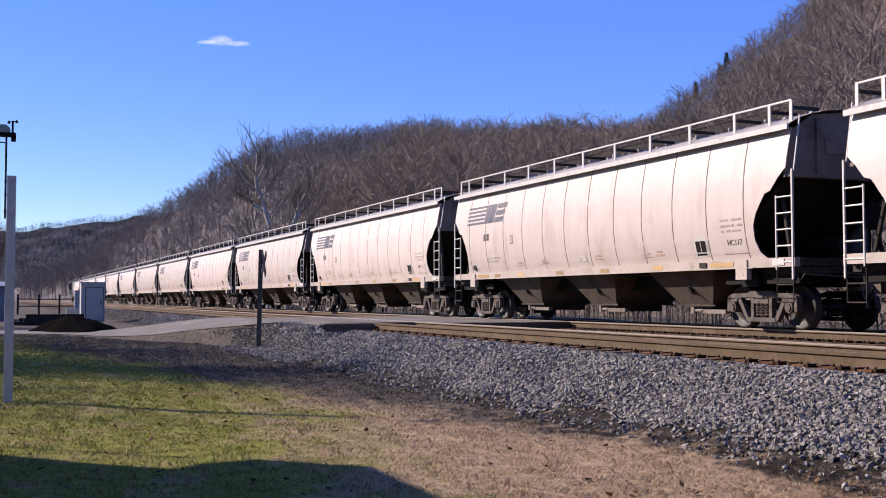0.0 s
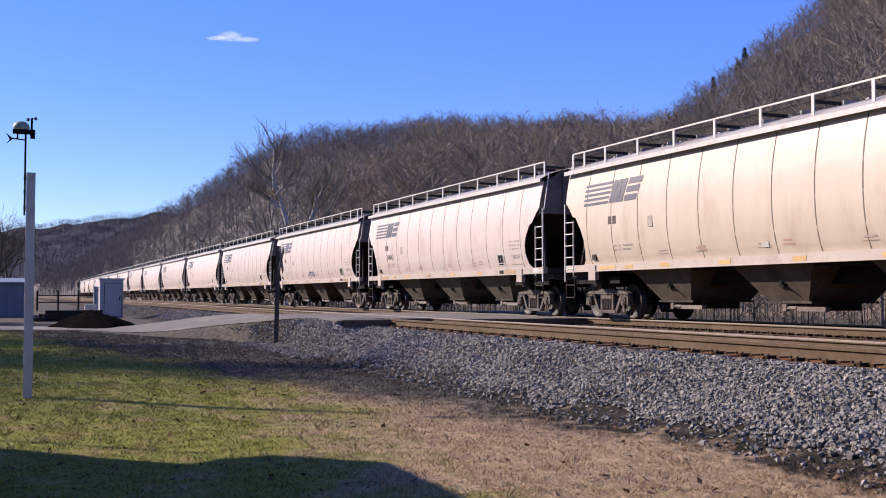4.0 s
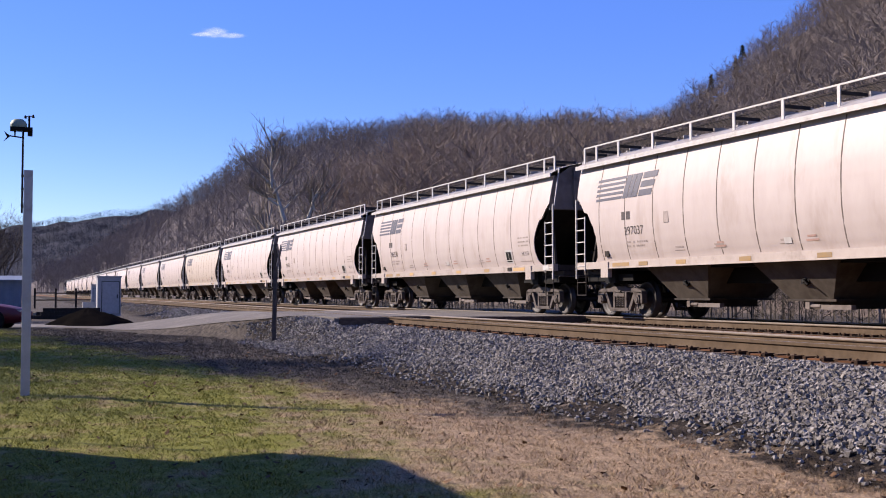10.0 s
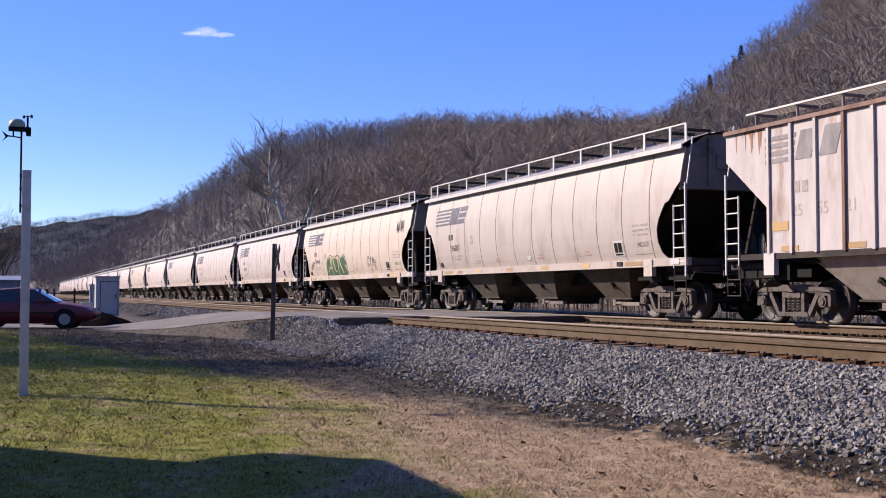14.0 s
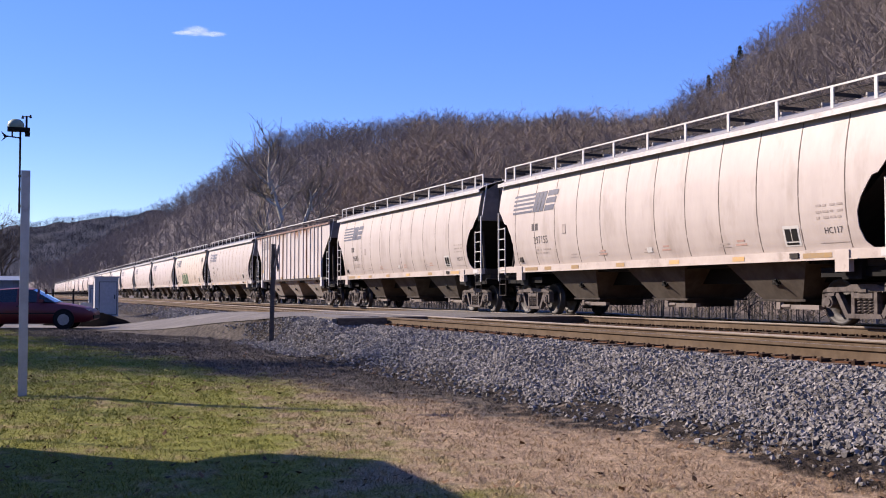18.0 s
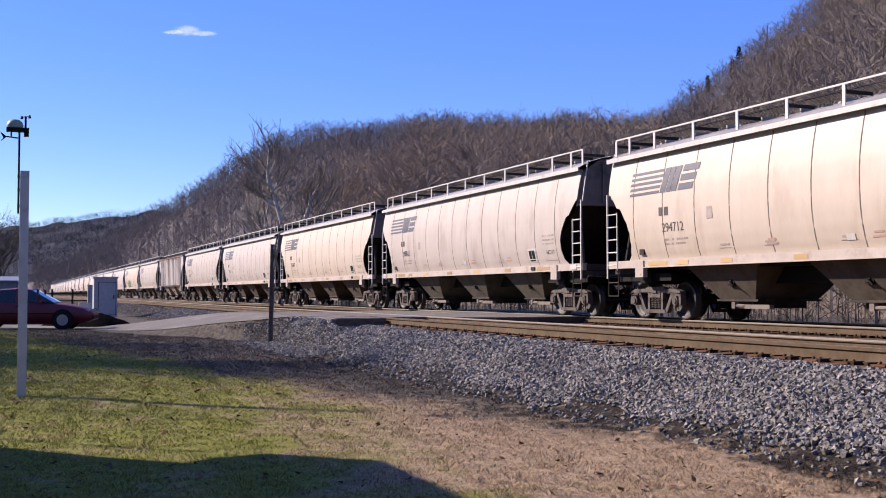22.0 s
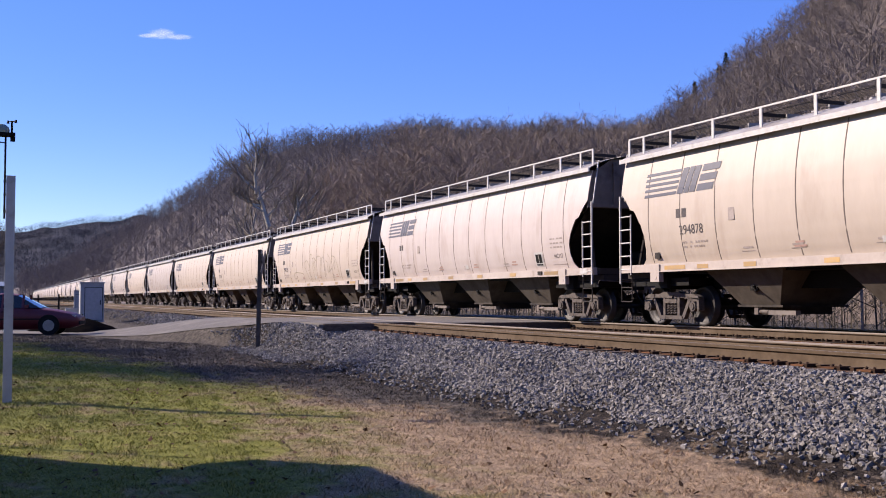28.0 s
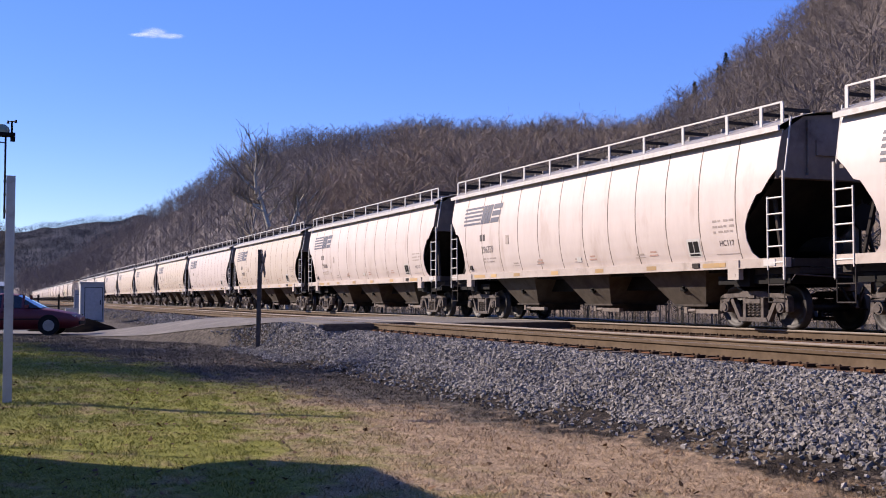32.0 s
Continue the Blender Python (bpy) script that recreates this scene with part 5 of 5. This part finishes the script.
# ---- grass and fallen leaves ----
def grass():
    r = np.random.default_rng(14)
    n = 260000
    x = -6.0 - 36 * r.random(n) ** 2.1
    y = r.uniform(-1.5, 6.7, n)
    off_road = road_share(x, y) < 0.05
    x, y, n = x[off_road], y[off_road], int(off_road.sum())
    z = ground_z(x, y)
    h = r.uniform(0.012, 0.036, n) * (1 + 1.0 * bumps(x, y, 0.7, 40) + 0.8 * bumps(x, y, 0.28, 41))
    h = np.maximum(h, 0.006)
    a = r.uniform(0, 6.283, n)
    w = r.uniform(0.003, 0.0065, n) * (1 + np.maximum(0, -x - 10) * 0.09)
    lean = r.normal(0, 0.035, (n, 2))
    p = np.stack([x - np.cos(a) * w, y - np.sin(a) * w, z - 0.005], -1)
    q = np.stack([x + np.cos(a) * w, y + np.sin(a) * w, z - 0.005], -1)
    t = np.stack([x + lean[:, 0], y + lean[:, 1], z + h], -1)
    V = np.stack([p, q, t], 1).reshape(-1, 3)
    tagged(part("grass", mesh_from("grass", V, np.arange(3 * n).reshape(-1, 3)), ground_material(True)), "short winter grass, green and straw-coloured", "grass", kind="stuff")
    n = 800
    x, y = -6.0 - 24 * r.random(n) ** 1.3, r.uniform(-1.5, 6.6, n)
    z = ground_z(x, y) + 0.025
    V = []
    for k in range(n):
        a, s = r.uniform(0, 6.283), r.uniform(0.02, 0.045)
        u, v = np.array([math.cos(a), math.sin(a), r.normal(0, 0.35)]) * s, np.array([-math.sin(a), math.cos(a), r.normal(0, 0.35)]) * s * 0.7
        c = np.array([x[k], y[k], z[k]])
        V += [c - u, c - v - [0, 0, 0.006], c + u, c + v - [0, 0, 0.006]]
    tagged(part("fallen_leaves", mesh_from("fallen_leaves", V, np.arange(4 * n).reshape(-1, 4)), "leaf"), "scattered brown dead leaves on the grass", "leaves", kind="stuff")


grass()


# ---- single trees ----
M["pale_twig"] = material("pale_branches", (0.231, 0.196, 0.162), 0.9, second=(0.126, 0.107, 0.0865), grain=0.8, space="World", bump=0)

def grow(r, p, way, length, width, level, top, out, spread):
    """Adds a limb and its branches to out, level by level: start, end and the two widths."""
    steps = (5, 4, 3, 2)[level]
    for k in range(steps):
        way = way + np.array([r.gauss(0, 0.12), r.gauss(0, 0.12), 0.08 + r.gauss(0, 0.06)])
        way = way / np.linalg.norm(way)
        q = p + way * (length / steps)
        w2 = width * (1 - 0.5 / steps)
        out[level].append((*p, *q, width, w2))
        if level < top and (k > 0 or level > 0):
            for _ in range(2):
                d = way * r.uniform(0.5, 1.0) + np.array([r.gauss(0, 1), r.gauss(0, 1), r.gauss(0.2, 0.5)]) * spread * 0.8
                grow(r, q, d / np.linalg.norm(d), length * r.uniform(0.42, 0.68), w2 * 0.55, level + 1, top, out, spread)
        p, width = q, w2


def sticks(rows, sides):
    S = np.array(rows)
    d = S[:, 3:6] - S[:, 0:3]
    d /= np.linalg.norm(d, axis=1)[:, None]
    x = np.cross(d, [0.31, 0.87, 0.39])
    x /= np.linalg.norm(x, axis=1)[:, None]
    y = np.cross(d, x)
    t = 2 * math.pi * np.arange(sides) / sides
    ring = x[:, None] * np.cos(t)[None, :, None] + y[:, None] * np.sin(t)[None, :, None]
    V = np.concatenate([S[:, None, 0:3] + ring * S[:, 6, None, None], S[:, None, 3:6] + ring * S[:, 7, None, None]], 1)
    i = np.arange(sides)
    j = (i + 1) % sides
    quad = np.stack([i, j, j + sides, i + sides], -1)
    return V.reshape(-1, 3), (quad[None] + (np.arange(len(S)) * 2 * sides)[:, None, None]).reshape(-1, 4)


def twigs(rows, r, each, length, width):
    """Thin twigs along the last branches."""
    S = np.repeat(np.array(rows), each, 0)
    g = np.random.default_rng(r)
    n = len(S)
    p = S[:, 0:3] + (S[:, 3:6] - S[:, 0:3]) * g.random((n, 1))
    d = (S[:, 3:6] - S[:, 0:3]) / np.linalg.norm(S[:, 3:6] - S[:, 0:3], axis=1)[:, None] + g.normal(0, 0.6, (n, 3)) + [0, 0, 0.15]
    q = p + d / np.linalg.norm(d, axis=1)[:, None] * g.uniform(0.4, 1.0, (n, 1)) * length
    s = np.cross(q - p, g.normal(size=(n, 3)))
    s *= width / np.linalg.norm(s, axis=1)[:, None]
    return np.stack([p - s, p + s, q], 1).reshape(-1, 3), np.arange(3 * n).reshape(-1, 3)


def big_tree(x, y, z, seed, starts, width, label, bark="bark", twig="bark", spread=0.6, fine=0.012, thin="bark", top=3, each=5):
    r = random.Random(seed)
    t = empty("tree", pose(x, y, z), label, "tree")
    last = []
    for k, (p, way, length, w) in enumerate(starts):
        out = [[] for _ in range(4)]
        way = np.array(way, float)
        grow(r, np.array(p, float), way / np.linalg.norm(way), length, w * width, 0, top, out, spread)
        limb = part("limb" if k else "trunk", mesh_from("limb", *sticks(out[0], 9)), bark, t)
        tagged(part("bough", mesh_from("bough", *sticks(out[1] + out[2] + out[3], 4)), thin, limb), kind="stuff")
        last += out[3] + out[2]
    tagged(part("crown", mesh_from("crown", *twigs(last, seed, each, 0.9, fine)), twig, t, "bare twigs"), kind="stuff")
    return t


big_tree(-112, 26.2, -1.6, 5, [((0, 0.3, 0), (0, -0.02, 1), 10.6, 1.0), ((0, 0.1, 9.8), (0.05, -0.42, 1), 4.6, 0.72), ((0, -1.3, 13.2), (0, -0.05, 1), 4.4, 0.52), ((0, -0.6, 11.4), (0.1, -1.0, 0.6), 3.2, 0.36), ((0, -1.4, 13.6), (0.1, -1.0, 0.6), 3.6, 0.36),
                               ((0, -1.2, 12.6), (0.1, 0.75, 0.9), 3.2, 0.34), ((0, -1.4, 14.6), (0.1, 0.6, 0.8), 2.8, 0.3), ((0, -0.9, 12.0), (-0.1, -1.0, 0.15), 3.2, 0.26), ((0, -0.2, 10.8), (0, 0.8, 0.6), 2.8, 0.3)],
         0.36, "tall pale-barked bare sycamore rising behind the train", "pale_bark", "twig", 0.62, 0.010, "pale_twig", 2, 2)
big_tree(-112, 28.1, -1.6, 9, [((0, 0, 0), (0, 0.06, 1), 9.6, 1.0), ((0, 0.4, 9.4), (0, 0.62, 1), 4.6, 0.8), ((0, 1.4, 11.0), (0.1, -0.3, 1), 2.4, 0.4), ((0, 2.2, 12.4), (0.1, 0.9, 0.8), 2.0, 0.34)],
         0.30, "pale bare sycamore leaning beside the taller one", "pale_bark", "twig", 0.6, 0.010, "pale_twig", 2, 1)
for k, (x, y, h) in enumerate(((-44, -13, 6.5), (-36, -10.5, 5.0), (-54, -16, 6.0), (-62, -12.5, 5.5), (-33, -17, 6.5), (-33, -7.2, 5.2))):
    big_tree(x, y, -0.8, 60 + k, [((0, 0, 0), (0.05, 0.05, 1), h, 1.0), ((0, 0, h * 0.6), (0.3, 0.2, 1), h * 0.9, 0.6), ((0, 0, h * 0.7), (-0.3, 0.25, 1), h * 0.8, 0.55)], 0.26, "bare tree that shades the lawn", "bark", "bark", 0.75, 0.012, "bark", 3, 2)
for k, (x, y, h) in enumerate(((-98, -1.9, 4.6), (-118, -1.0, 5.2))):
    big_tree(x, y, -0.8, 80 + k, [((0, 0, 0), (0.05, 0.05, 1), h, 1.0), ((0, 0, h * 0.5), (0.2, 0.4, 1), h * 0.8, 0.6), ((0, 0, h * 0.4), (0.0, -0.4, 1), h * 0.8, 0.55)], 0.13, "bare tree behind the metal shed", "bark", "bark", 0.7, 0.012, "bark", 2, 3)

# brush and saplings on the far side of the line
r2 = np.random.default_rng(77)
n = 1500
bx = -4 - 190 * r2.random(n) ** 1.4
by = 21.5 + 26 * r2.random(n) ** 1.3 + bend(bx)
P = np.stack([bx, by, ground_z(bx, by)], -1)
wood("brush", P, r2.uniform(1.2, 4.5, n), "brush", 5, "dry grey-brown brush and saplings behind the tracks", SMALL_TREES)
n = 260
bx = -10 - 330 * r2.random(n)
by = 34 + 45 * r2.random(n) + bend(bx)
P = np.stack([bx, by, np.full(n, -1.6)], -1)
wood("woods", P, r2.uniform(6, 12, n), "mid_twig", 6, "bare trees along the foot of the hill", TREES)
# pines on the ridge
for px, py, h in ((1318, 92, 13), (1262, 120, 11), (1306, 98, 9)):
    a = math.radians(21.53) + math.atan((px - 784) / FOCAL)
    d = float(right_hill.reach(np.array(a))[1]) * 0.97
    x, y = -d * math.cos(a), d * math.sin(a)
    pine = empty("pine_tree", pose(x, y, float(right_hill.z(np.array(a), np.array(d)))), "dark green pine standing on the ridge", "tree")
    part("trunk", B(("rod", (0, 0, 0), (0, 0, h + 6), 0.25, 6, 0.05)), "bark", pine)
    rr = random.Random(px)
    V, F = [], []
    for i in range(420):
        z = rr.uniform(0.35, 1.0)
        w = (1.05 - z) * h * 0.42 * rr.uniform(0.3, 1)
        t = rr.uniform(0, 6.28)
        c = Vector((w * math.cos(t), w * math.sin(t), z * (h + 6)))
        for q in range(3):
            V.append(c + Vector((rr.gauss(0, 0.5), rr.gauss(0, 0.5), rr.gauss(0, 0.35))))
        F.append((len(V) - 3, len(V) - 2, len(V) - 1))
    part("crown", mesh_from("crown", V, F), "pine", pine, "dark needles")


# ---- heap, timbers, shed, fence ----
def dirt_heap():
    r = np.random.default_rng(3)
    n, m = 40, 12
    rows = []
    for j in range(m + 1):
        f = j / m
        row = []
        for i in range(n):
            a = 2 * math.pi * i / n
            rad = (1 - f) * (1 + 0.12 * math.sin(3 * a + 1) + 0.07 * math.sin(7 * a) + r.normal(0, 0.015))
            row.append((rad * 1.6 * math.cos(a), rad * 1.75 * math.sin(a) - 0.25 * f, 0.72 * f ** 0.8 + r.normal(0, 0.018) * (f > 0)))
        rows.append(row)
    ob = part("earth_mound", sheet(rows, closed=True), "dirt", smooth=True)
    ob.location = (-46.0, 3.0, float(ground_z(-46.0, 3.0)) - 0.04)
    tagged(ob, "dark heap of earth and cinders beside the road", "heap")


dirt_heap()
tm = bpy.data.meshes.new("timber")
b = B(("box", -1.3, 1.3, -0.115, 0.115, 0, 0.18))
b.to_mesh(tm), b.free()
tm.materials.append(M["wood_dark"])
for i, (dx, dz, dy, a) in enumerate(((0, 0, 0, 88), (0.3, 0, 0.1, 92), (0.6, 0, -0.1, 90), (0.9, 0, 0.1, 86), (0.15, 0.18, 0.3, 91), (0.45, 0.18, 0.2, 89), (0.75, 0.18, 0.4, 93), (0.3, 0.36, 0.6, 90), (0.6, 0.36, 0.5, 87))):
    t = new("timber", tm)
    t.matrix_world = pose(-57.2 + dx, 2.1 + dy, float(ground_z(-57, 3)) - 0.01 + dz, 0, 0, a)
    tagged(t, "old dark railway tie lying in a stack", "timber", "stack of old ties")


def shed():
    s = empty("shed", pose(-70, -4.6, float(ground_z(-70, -4))), "low blue-grey corrugated metal shed", "shed")
    rows = []
    ys = np.linspace(-6, 5.0, 111)
    for z in (0, 2.0):
        rows.append([(0.03 * math.sin(i * math.pi / 2.5), y, z) for i, y in enumerate(ys)])
    part("front_wall", sheet(rows), "blue_metal", s, "corrugated blue-grey wall")
    part("body", B(("box", -6, -0.04, -6, 5.0, 0, 1.98)), "blue_metal", s)
    part("roof", B(("prism", [(-6.2, 2.0), (0.2, 2.0), (0.2, 2.06), (-3, 2.35), (-6.2, 2.06)], 1, -6.2, 5.1)), "blue_metal", s)


shed()
for i, (x, y) in enumerate(((-98, 1.6), (-99, 3.3), (-100, 5.0), (-101, 6.6))):
    z = float(ground_z(x, y))
    f = empty("fence", pose(x, y, z), "weathered dark wooden post and rail fence", "fence", "fence beside the road")
    part("post", B(("box", -0.08, 0.08, -0.08, 0.08, -0.2, 1.7)), "wood_dark", f)
    if i < 3:
        for zz in (0.7, 1.3):
            part("rail", B(("rod", (0, 0.05, zz), (-1.0, 1.68, zz), 0.05, 6)), "wood_dark", f)
wb = part("utility_box", B(("box", -0.25, 0.25, -0.4, 0.4, 0, 0.16), ("box", -0.2, 0.2, -0.34, 0.34, 0.16, 0.75)), "white")
wb.location = (-66, 4.0, float(ground_z(-66, 4)))
tagged(wb, "small white metal utility box on the ground", "box")

# an unseen thin pole beside the house, added to cast a line of shade on the lawn
pole = empty("garden_pole", pose(-14.6, -2.45, float(ground_z(np.array([-14.6]), np.array([-2.45]))[0])), "unseen thin grey pole added to cast a shade line", "pole")
part("shaft", B(("rod", (0, 0, -0.1), (0, 0, 3.3), 0.035, 8)), "galv", pole)
part("cap", B(("rod", (0, 0, 3.3), (0, 0, 3.34), 0.05, 8)), "black", pole)

# ---- the unseen house behind the camera, whose roof shades the lawn ----
house = empty("house", pose(0, 0, 0), "unseen house with a dark shingle roof and an added sky-blocking top", "house")
part("wall", B(("prism", [(-15.6, -5.6), (-14.2, -2.9), (9.5, -2.9), (9.5, -11.5), (-18.0, -11.5)], 2, -1.2, 3.2)), "siding", house)
# the block above 3.36 is added to keep sky light off the grass
part("roof", B(("prism", [(-16.4, -5.3), (-15.87, -4.78), (-15.24, -4.18), (-14.87, -3.66), (-15.07, -3.42), (-15.1, -2.86), (-14.48, -2.25), (-14.43, -2.13), (10, -2.05), (10, -12), (-19.0, -12)], 2, 3.2, 3.36), ("prism", [(-13.0, -5.8), (9, -5.8), (9, -11.5), (-13, -11.5)], 2, 3.36, 6.6)), "shingle", house)


# ---- the red car ----
def red_sedan():
    car = empty("sedan", Matrix(), "dark red four-door sedan waiting on the road", "car")
    # stations along the car, nose at +y: (y, half width, sill, belt)
    prof = [(-2.30, 0.45, 0.82), (-2.22, 0.30, 0.93), (-1.6, 0.2, 0.98), (-0.9, 0.17, 0.97), (0.0, 0.17, 0.95), (0.9, 0.17, 0.92), (1.5, 0.18, 0.85), (2.05, 0.22, 0.74), (2.36, 0.32, 0.60)]
    rows = []
    for y, lo, hi in prof:
        w = 0.86 - 0.10 * max(0, abs(y) - 1.5) ** 1.5
        mid = lo + (hi - lo) * 0.55
        rows.append([(-w * 0.92, y, lo), (-w, y, mid), (-w * 0.97, y, hi - 0.04), (-w * 0.86, y, hi), (0, y, hi + 0.03), (w * 0.86, y, hi), (w * 0.97, y, hi - 0.04), (w, y, mid), (w * 0.92, y, lo)])
    bm = sheet(rows, closed=True)
    bm.faces.new([v for v in bm.verts if abs(v.co.y + 2.30) < 1e-4])
    bm.faces.new([v for v in bm.verts if abs(v.co.y - 2.36) < 1e-4])
    bmesh.ops.recalc_face_normals(bm, faces=bm.faces)
    body = part("body", bm, "red_car", car, "dark red painted body", smooth=True)
    cab = [(-1.75, 0.97, 0.72), (-1.05, 1.36, 0.60), (-0.3, 1.42, 0.58), (0.25, 1.38, 0.58), (1.05, 0.93, 0.72)]
    part("roof", sheet([[(-w + 0.02, y, z), (-w * 0.8, y, z + 0.03), (0, y, z + 0.05), (w * 0.8, y, z + 0.03), (w - 0.02, y, z)] for y, z, w in cab[1:4]]), "red_car", body)
    g = sheet([[(-0.80, y, 0.94), (-w, y, z), (0, y, z + 0.035), (w, y, z), (0.80, y, 0.94)] for y, z, w in cab])
    part("glasshouse", g, "glass", body, "dark tinted windows", smooth=False)
    for s in (-1, 1):
        for y0, y1 in ((-1.05, -1.0), (-0.28, -0.2), (0.42, 0.5)):
            part("pillar", B(("prism", [(s * 0.815, 0.92), (s * 0.825, 0.92), (s * 0.615, 1.40), (s * 0.605, 1.40)], 1, y0, y1)), "red_car", body)
        part("door_handle", B(("box", *sorted((s * 0.86, s * 0.885)), -0.25, -0.08, 0.78, 0.81)), "rubber", body)
        part("mirror", B(("box", *sorted((s * 0.84, s * 1.0)), 0.55, 0.68, 0.93, 1.05)), "red_car", body)
        part("headlight", B(("box", *sorted((s * 0.42, s * 0.76)), 2.12, 2.26, 0.55, 0.68)), "lens", body, "clear headlight")
        part("side_trim", B(("box", *sorted((s * 0.86, s * 0.872)), -1.5, 1.4, 0.52, 0.56)), "rubber", body)
    part("bumper", B(("box", -0.68, 0.68, 2.28, 2.40, 0.34, 0.46)), "rubber", body, "dark bumper strip")
    for y in (-1.36, 1.36):
        for s in (-1, 1):
            w = part("wheel", B(("rod", (-0.105, 0, 0), (0.105, 0, 0), 0.31, 24), ("rod", (-0.108, 0, 0), (0.108, 0, 0), 0.24, 20)), "rubber", car)
            w.location = (s * 0.77, y, 0.31)
            part("hubcap", B(("rod", (s * 0.108, 0, 0), (s * 0.12, 0, 0), 0.20, 16), *[("rod", (s * 0.12, 0.13 * math.cos(a), 0.13 * math.sin(a)), (s * 0.123, 0.13 * math.cos(a), 0.13 * math.sin(a)), 0.028, 6) for a in np.arange(0, 6.2, 0.9)]), "hubcap", w, "silver hubcap")
            part("wheel_arch", B(("rod", (s * 0.6, y, 0.33), (s * 0.866, y, 0.33), 0.37, 24)), "black", car)
    return car


RED_CAR = red_sedan()
RED_TURN = -13.0


def red_car_pose(t):
    """It rolls up to the crossing and stops at about 12 s."""
    left = 0.0
    if t < 12:
        left = 0.62 * (12 - max(t, 10)) ** 2
    if t < 10:
        left += 2.48 * (10 - t)
    a = math.radians(RED_TURN)
    way = Vector((-math.sin(a), math.cos(a), 0))
    at = Vector((-42.4, 0.6, 0)) - way * left
    return pose(at.x, at.y, float(ground_z(at.x, at.y)) + 0.02, 0, 0, RED_TURN)


# ---- the small cloud ----
def cloud():
    c = empty("cloud", Matrix(), "small thin white cloud drifting in the blue sky", "cloud")
    m = bpy.data.materials.new("cloud_white")
    m.use_nodes = True
    n = m.node_tree.nodes
    glow, clear, both = n.new("ShaderNodeBsdfTranslucent"), n.new("ShaderNodeBsdfTransparent"), n.new("ShaderNodeMixShader")
    glow.inputs["Color"].default_value = (0.97, 0.97, 1.0, 1)
    link = m.node_tree.links.new
    wisps, round_off, flat, cut = n.new("ShaderNodeTexNoise"), n.new("ShaderNodeTexGradient"), n.new("ShaderNodeMapping"), n.new("ShaderNodeMath")
    wisps.inputs["Scale"].default_value, wisps.inputs["Detail"].default_value = 2.6, 8
    round_off.gradient_type, cut.operation = "SPHERICAL", "MULTIPLY"
    flat.inputs["Scale"].default_value = (1, 0, 1)
    at = n.new("ShaderNodeTexCoord").outputs["Object"]
    link(at, flat.inputs["Vector"]), link(at, wisps.inputs["Vector"])
    link(flat.outputs["Vector"], round_off.inputs["Vector"])
    link(round_off.outputs["Fac"], cut.inputs[0]), link(wisps.outputs["Fac"], cut.inputs[1])
    fade = n.new("ShaderNodeMapRange")
    for key, value in (("From Min", 0.13), ("From Max", 0.55), ("To Min", 0.0), ("To Max", 0.30)):
        fade.inputs[key].default_value = value
    link(cut.outputs[0], fade.inputs["Value"]), link(fade.outputs["Result"], both.inputs["Fac"])
    link(clear.outputs[0], both.inputs[1]), link(glow.outputs[0], both.inputs[2]), link(both.outputs[0], n["Material Output"].inputs["Surface"])
    for u, v, w, h in ((-6, 3, 60, 24), (44, -6, 60, 13), (-46, -2, 48, 11)):
        bm = bmesh.new()
        bmesh.ops.create_icosphere(bm, subdivisions=4, radius=1)
        puff = part("puff", bm, m, c, smooth=True)
        puff.location, puff.scale = (u, 0, v), (w, 8, h)
    return c


CLOUD = cloud()


def cloud_pose(t):
    px, py = 421 - 3.65 * t, 64 - 0.4 * t
    way = aim(0, 0).to_3x3() @ Vector(((px - 784) / FOCAL, (441 - py) / FOCAL, -1))
    return Matrix.Translation(Vector(EYE) + way * 3200) @ aim(0, 0).to_3x3().to_4x4() @ pose(0, 0, 0, -90)


# ---- what moves ----
def motions():
    for n, car in TRAIN.items():
        walk(car, [(t, bend_pose(train_x(n, t))) for t in range(0, 33)])
        # the wheels roll while the car is near
        near = [t for t in np.arange(0, 32.001, 1 / 30) if -75 < train_x(n, t) < 6]
        if not near or n == LOCO:
            continue
        rows = [(t, train_x(n, t)) for t in near]
        for bogie in [c for c in car.children if c.name.startswith("truck")]:
            for ws in [c for c in bogie.children if c.name.startswith("wheelset")]:
                at = ws.location.copy()
                turned = [(t, pose(*at, 0, -math.degrees((rows[0][1] - x) / 0.457), 0)) for t, x in rows]
                if turned[0][0] > 0.02:
                    turned.insert(0, (0, turned[0][1]))
                if turned[-1][0] < 31.98:
                    turned.append((32, turned[-1][1]))
                walk(ws, turned)
    walk(RED_CAR, [(t, red_car_pose(t)) for t in (*range(0, 9), 9, 9.5, 10, 10.4, 10.8, 11.2, 11.6, 11.9, 12.3, 13, 16, 20, 24, 28, 32)])
    for wheel in [c for c in RED_CAR.children if c.name.startswith("wheel") and "arch" not in c.name]:
        at = wheel.location.copy()
        steps = [0, *np.arange(9.2, 12.05, 0.1), 32]
        walk(wheel, [(t, pose(*at, -math.degrees((red_car_pose(9.2).translation - red_car_pose(max(t, 9.2)).translation).length / 0.31), 0, 0)) for t in steps])
    walk(CLOUD, [(t, cloud_pose(t)) for t in range(0, 33, 4)])


motions()
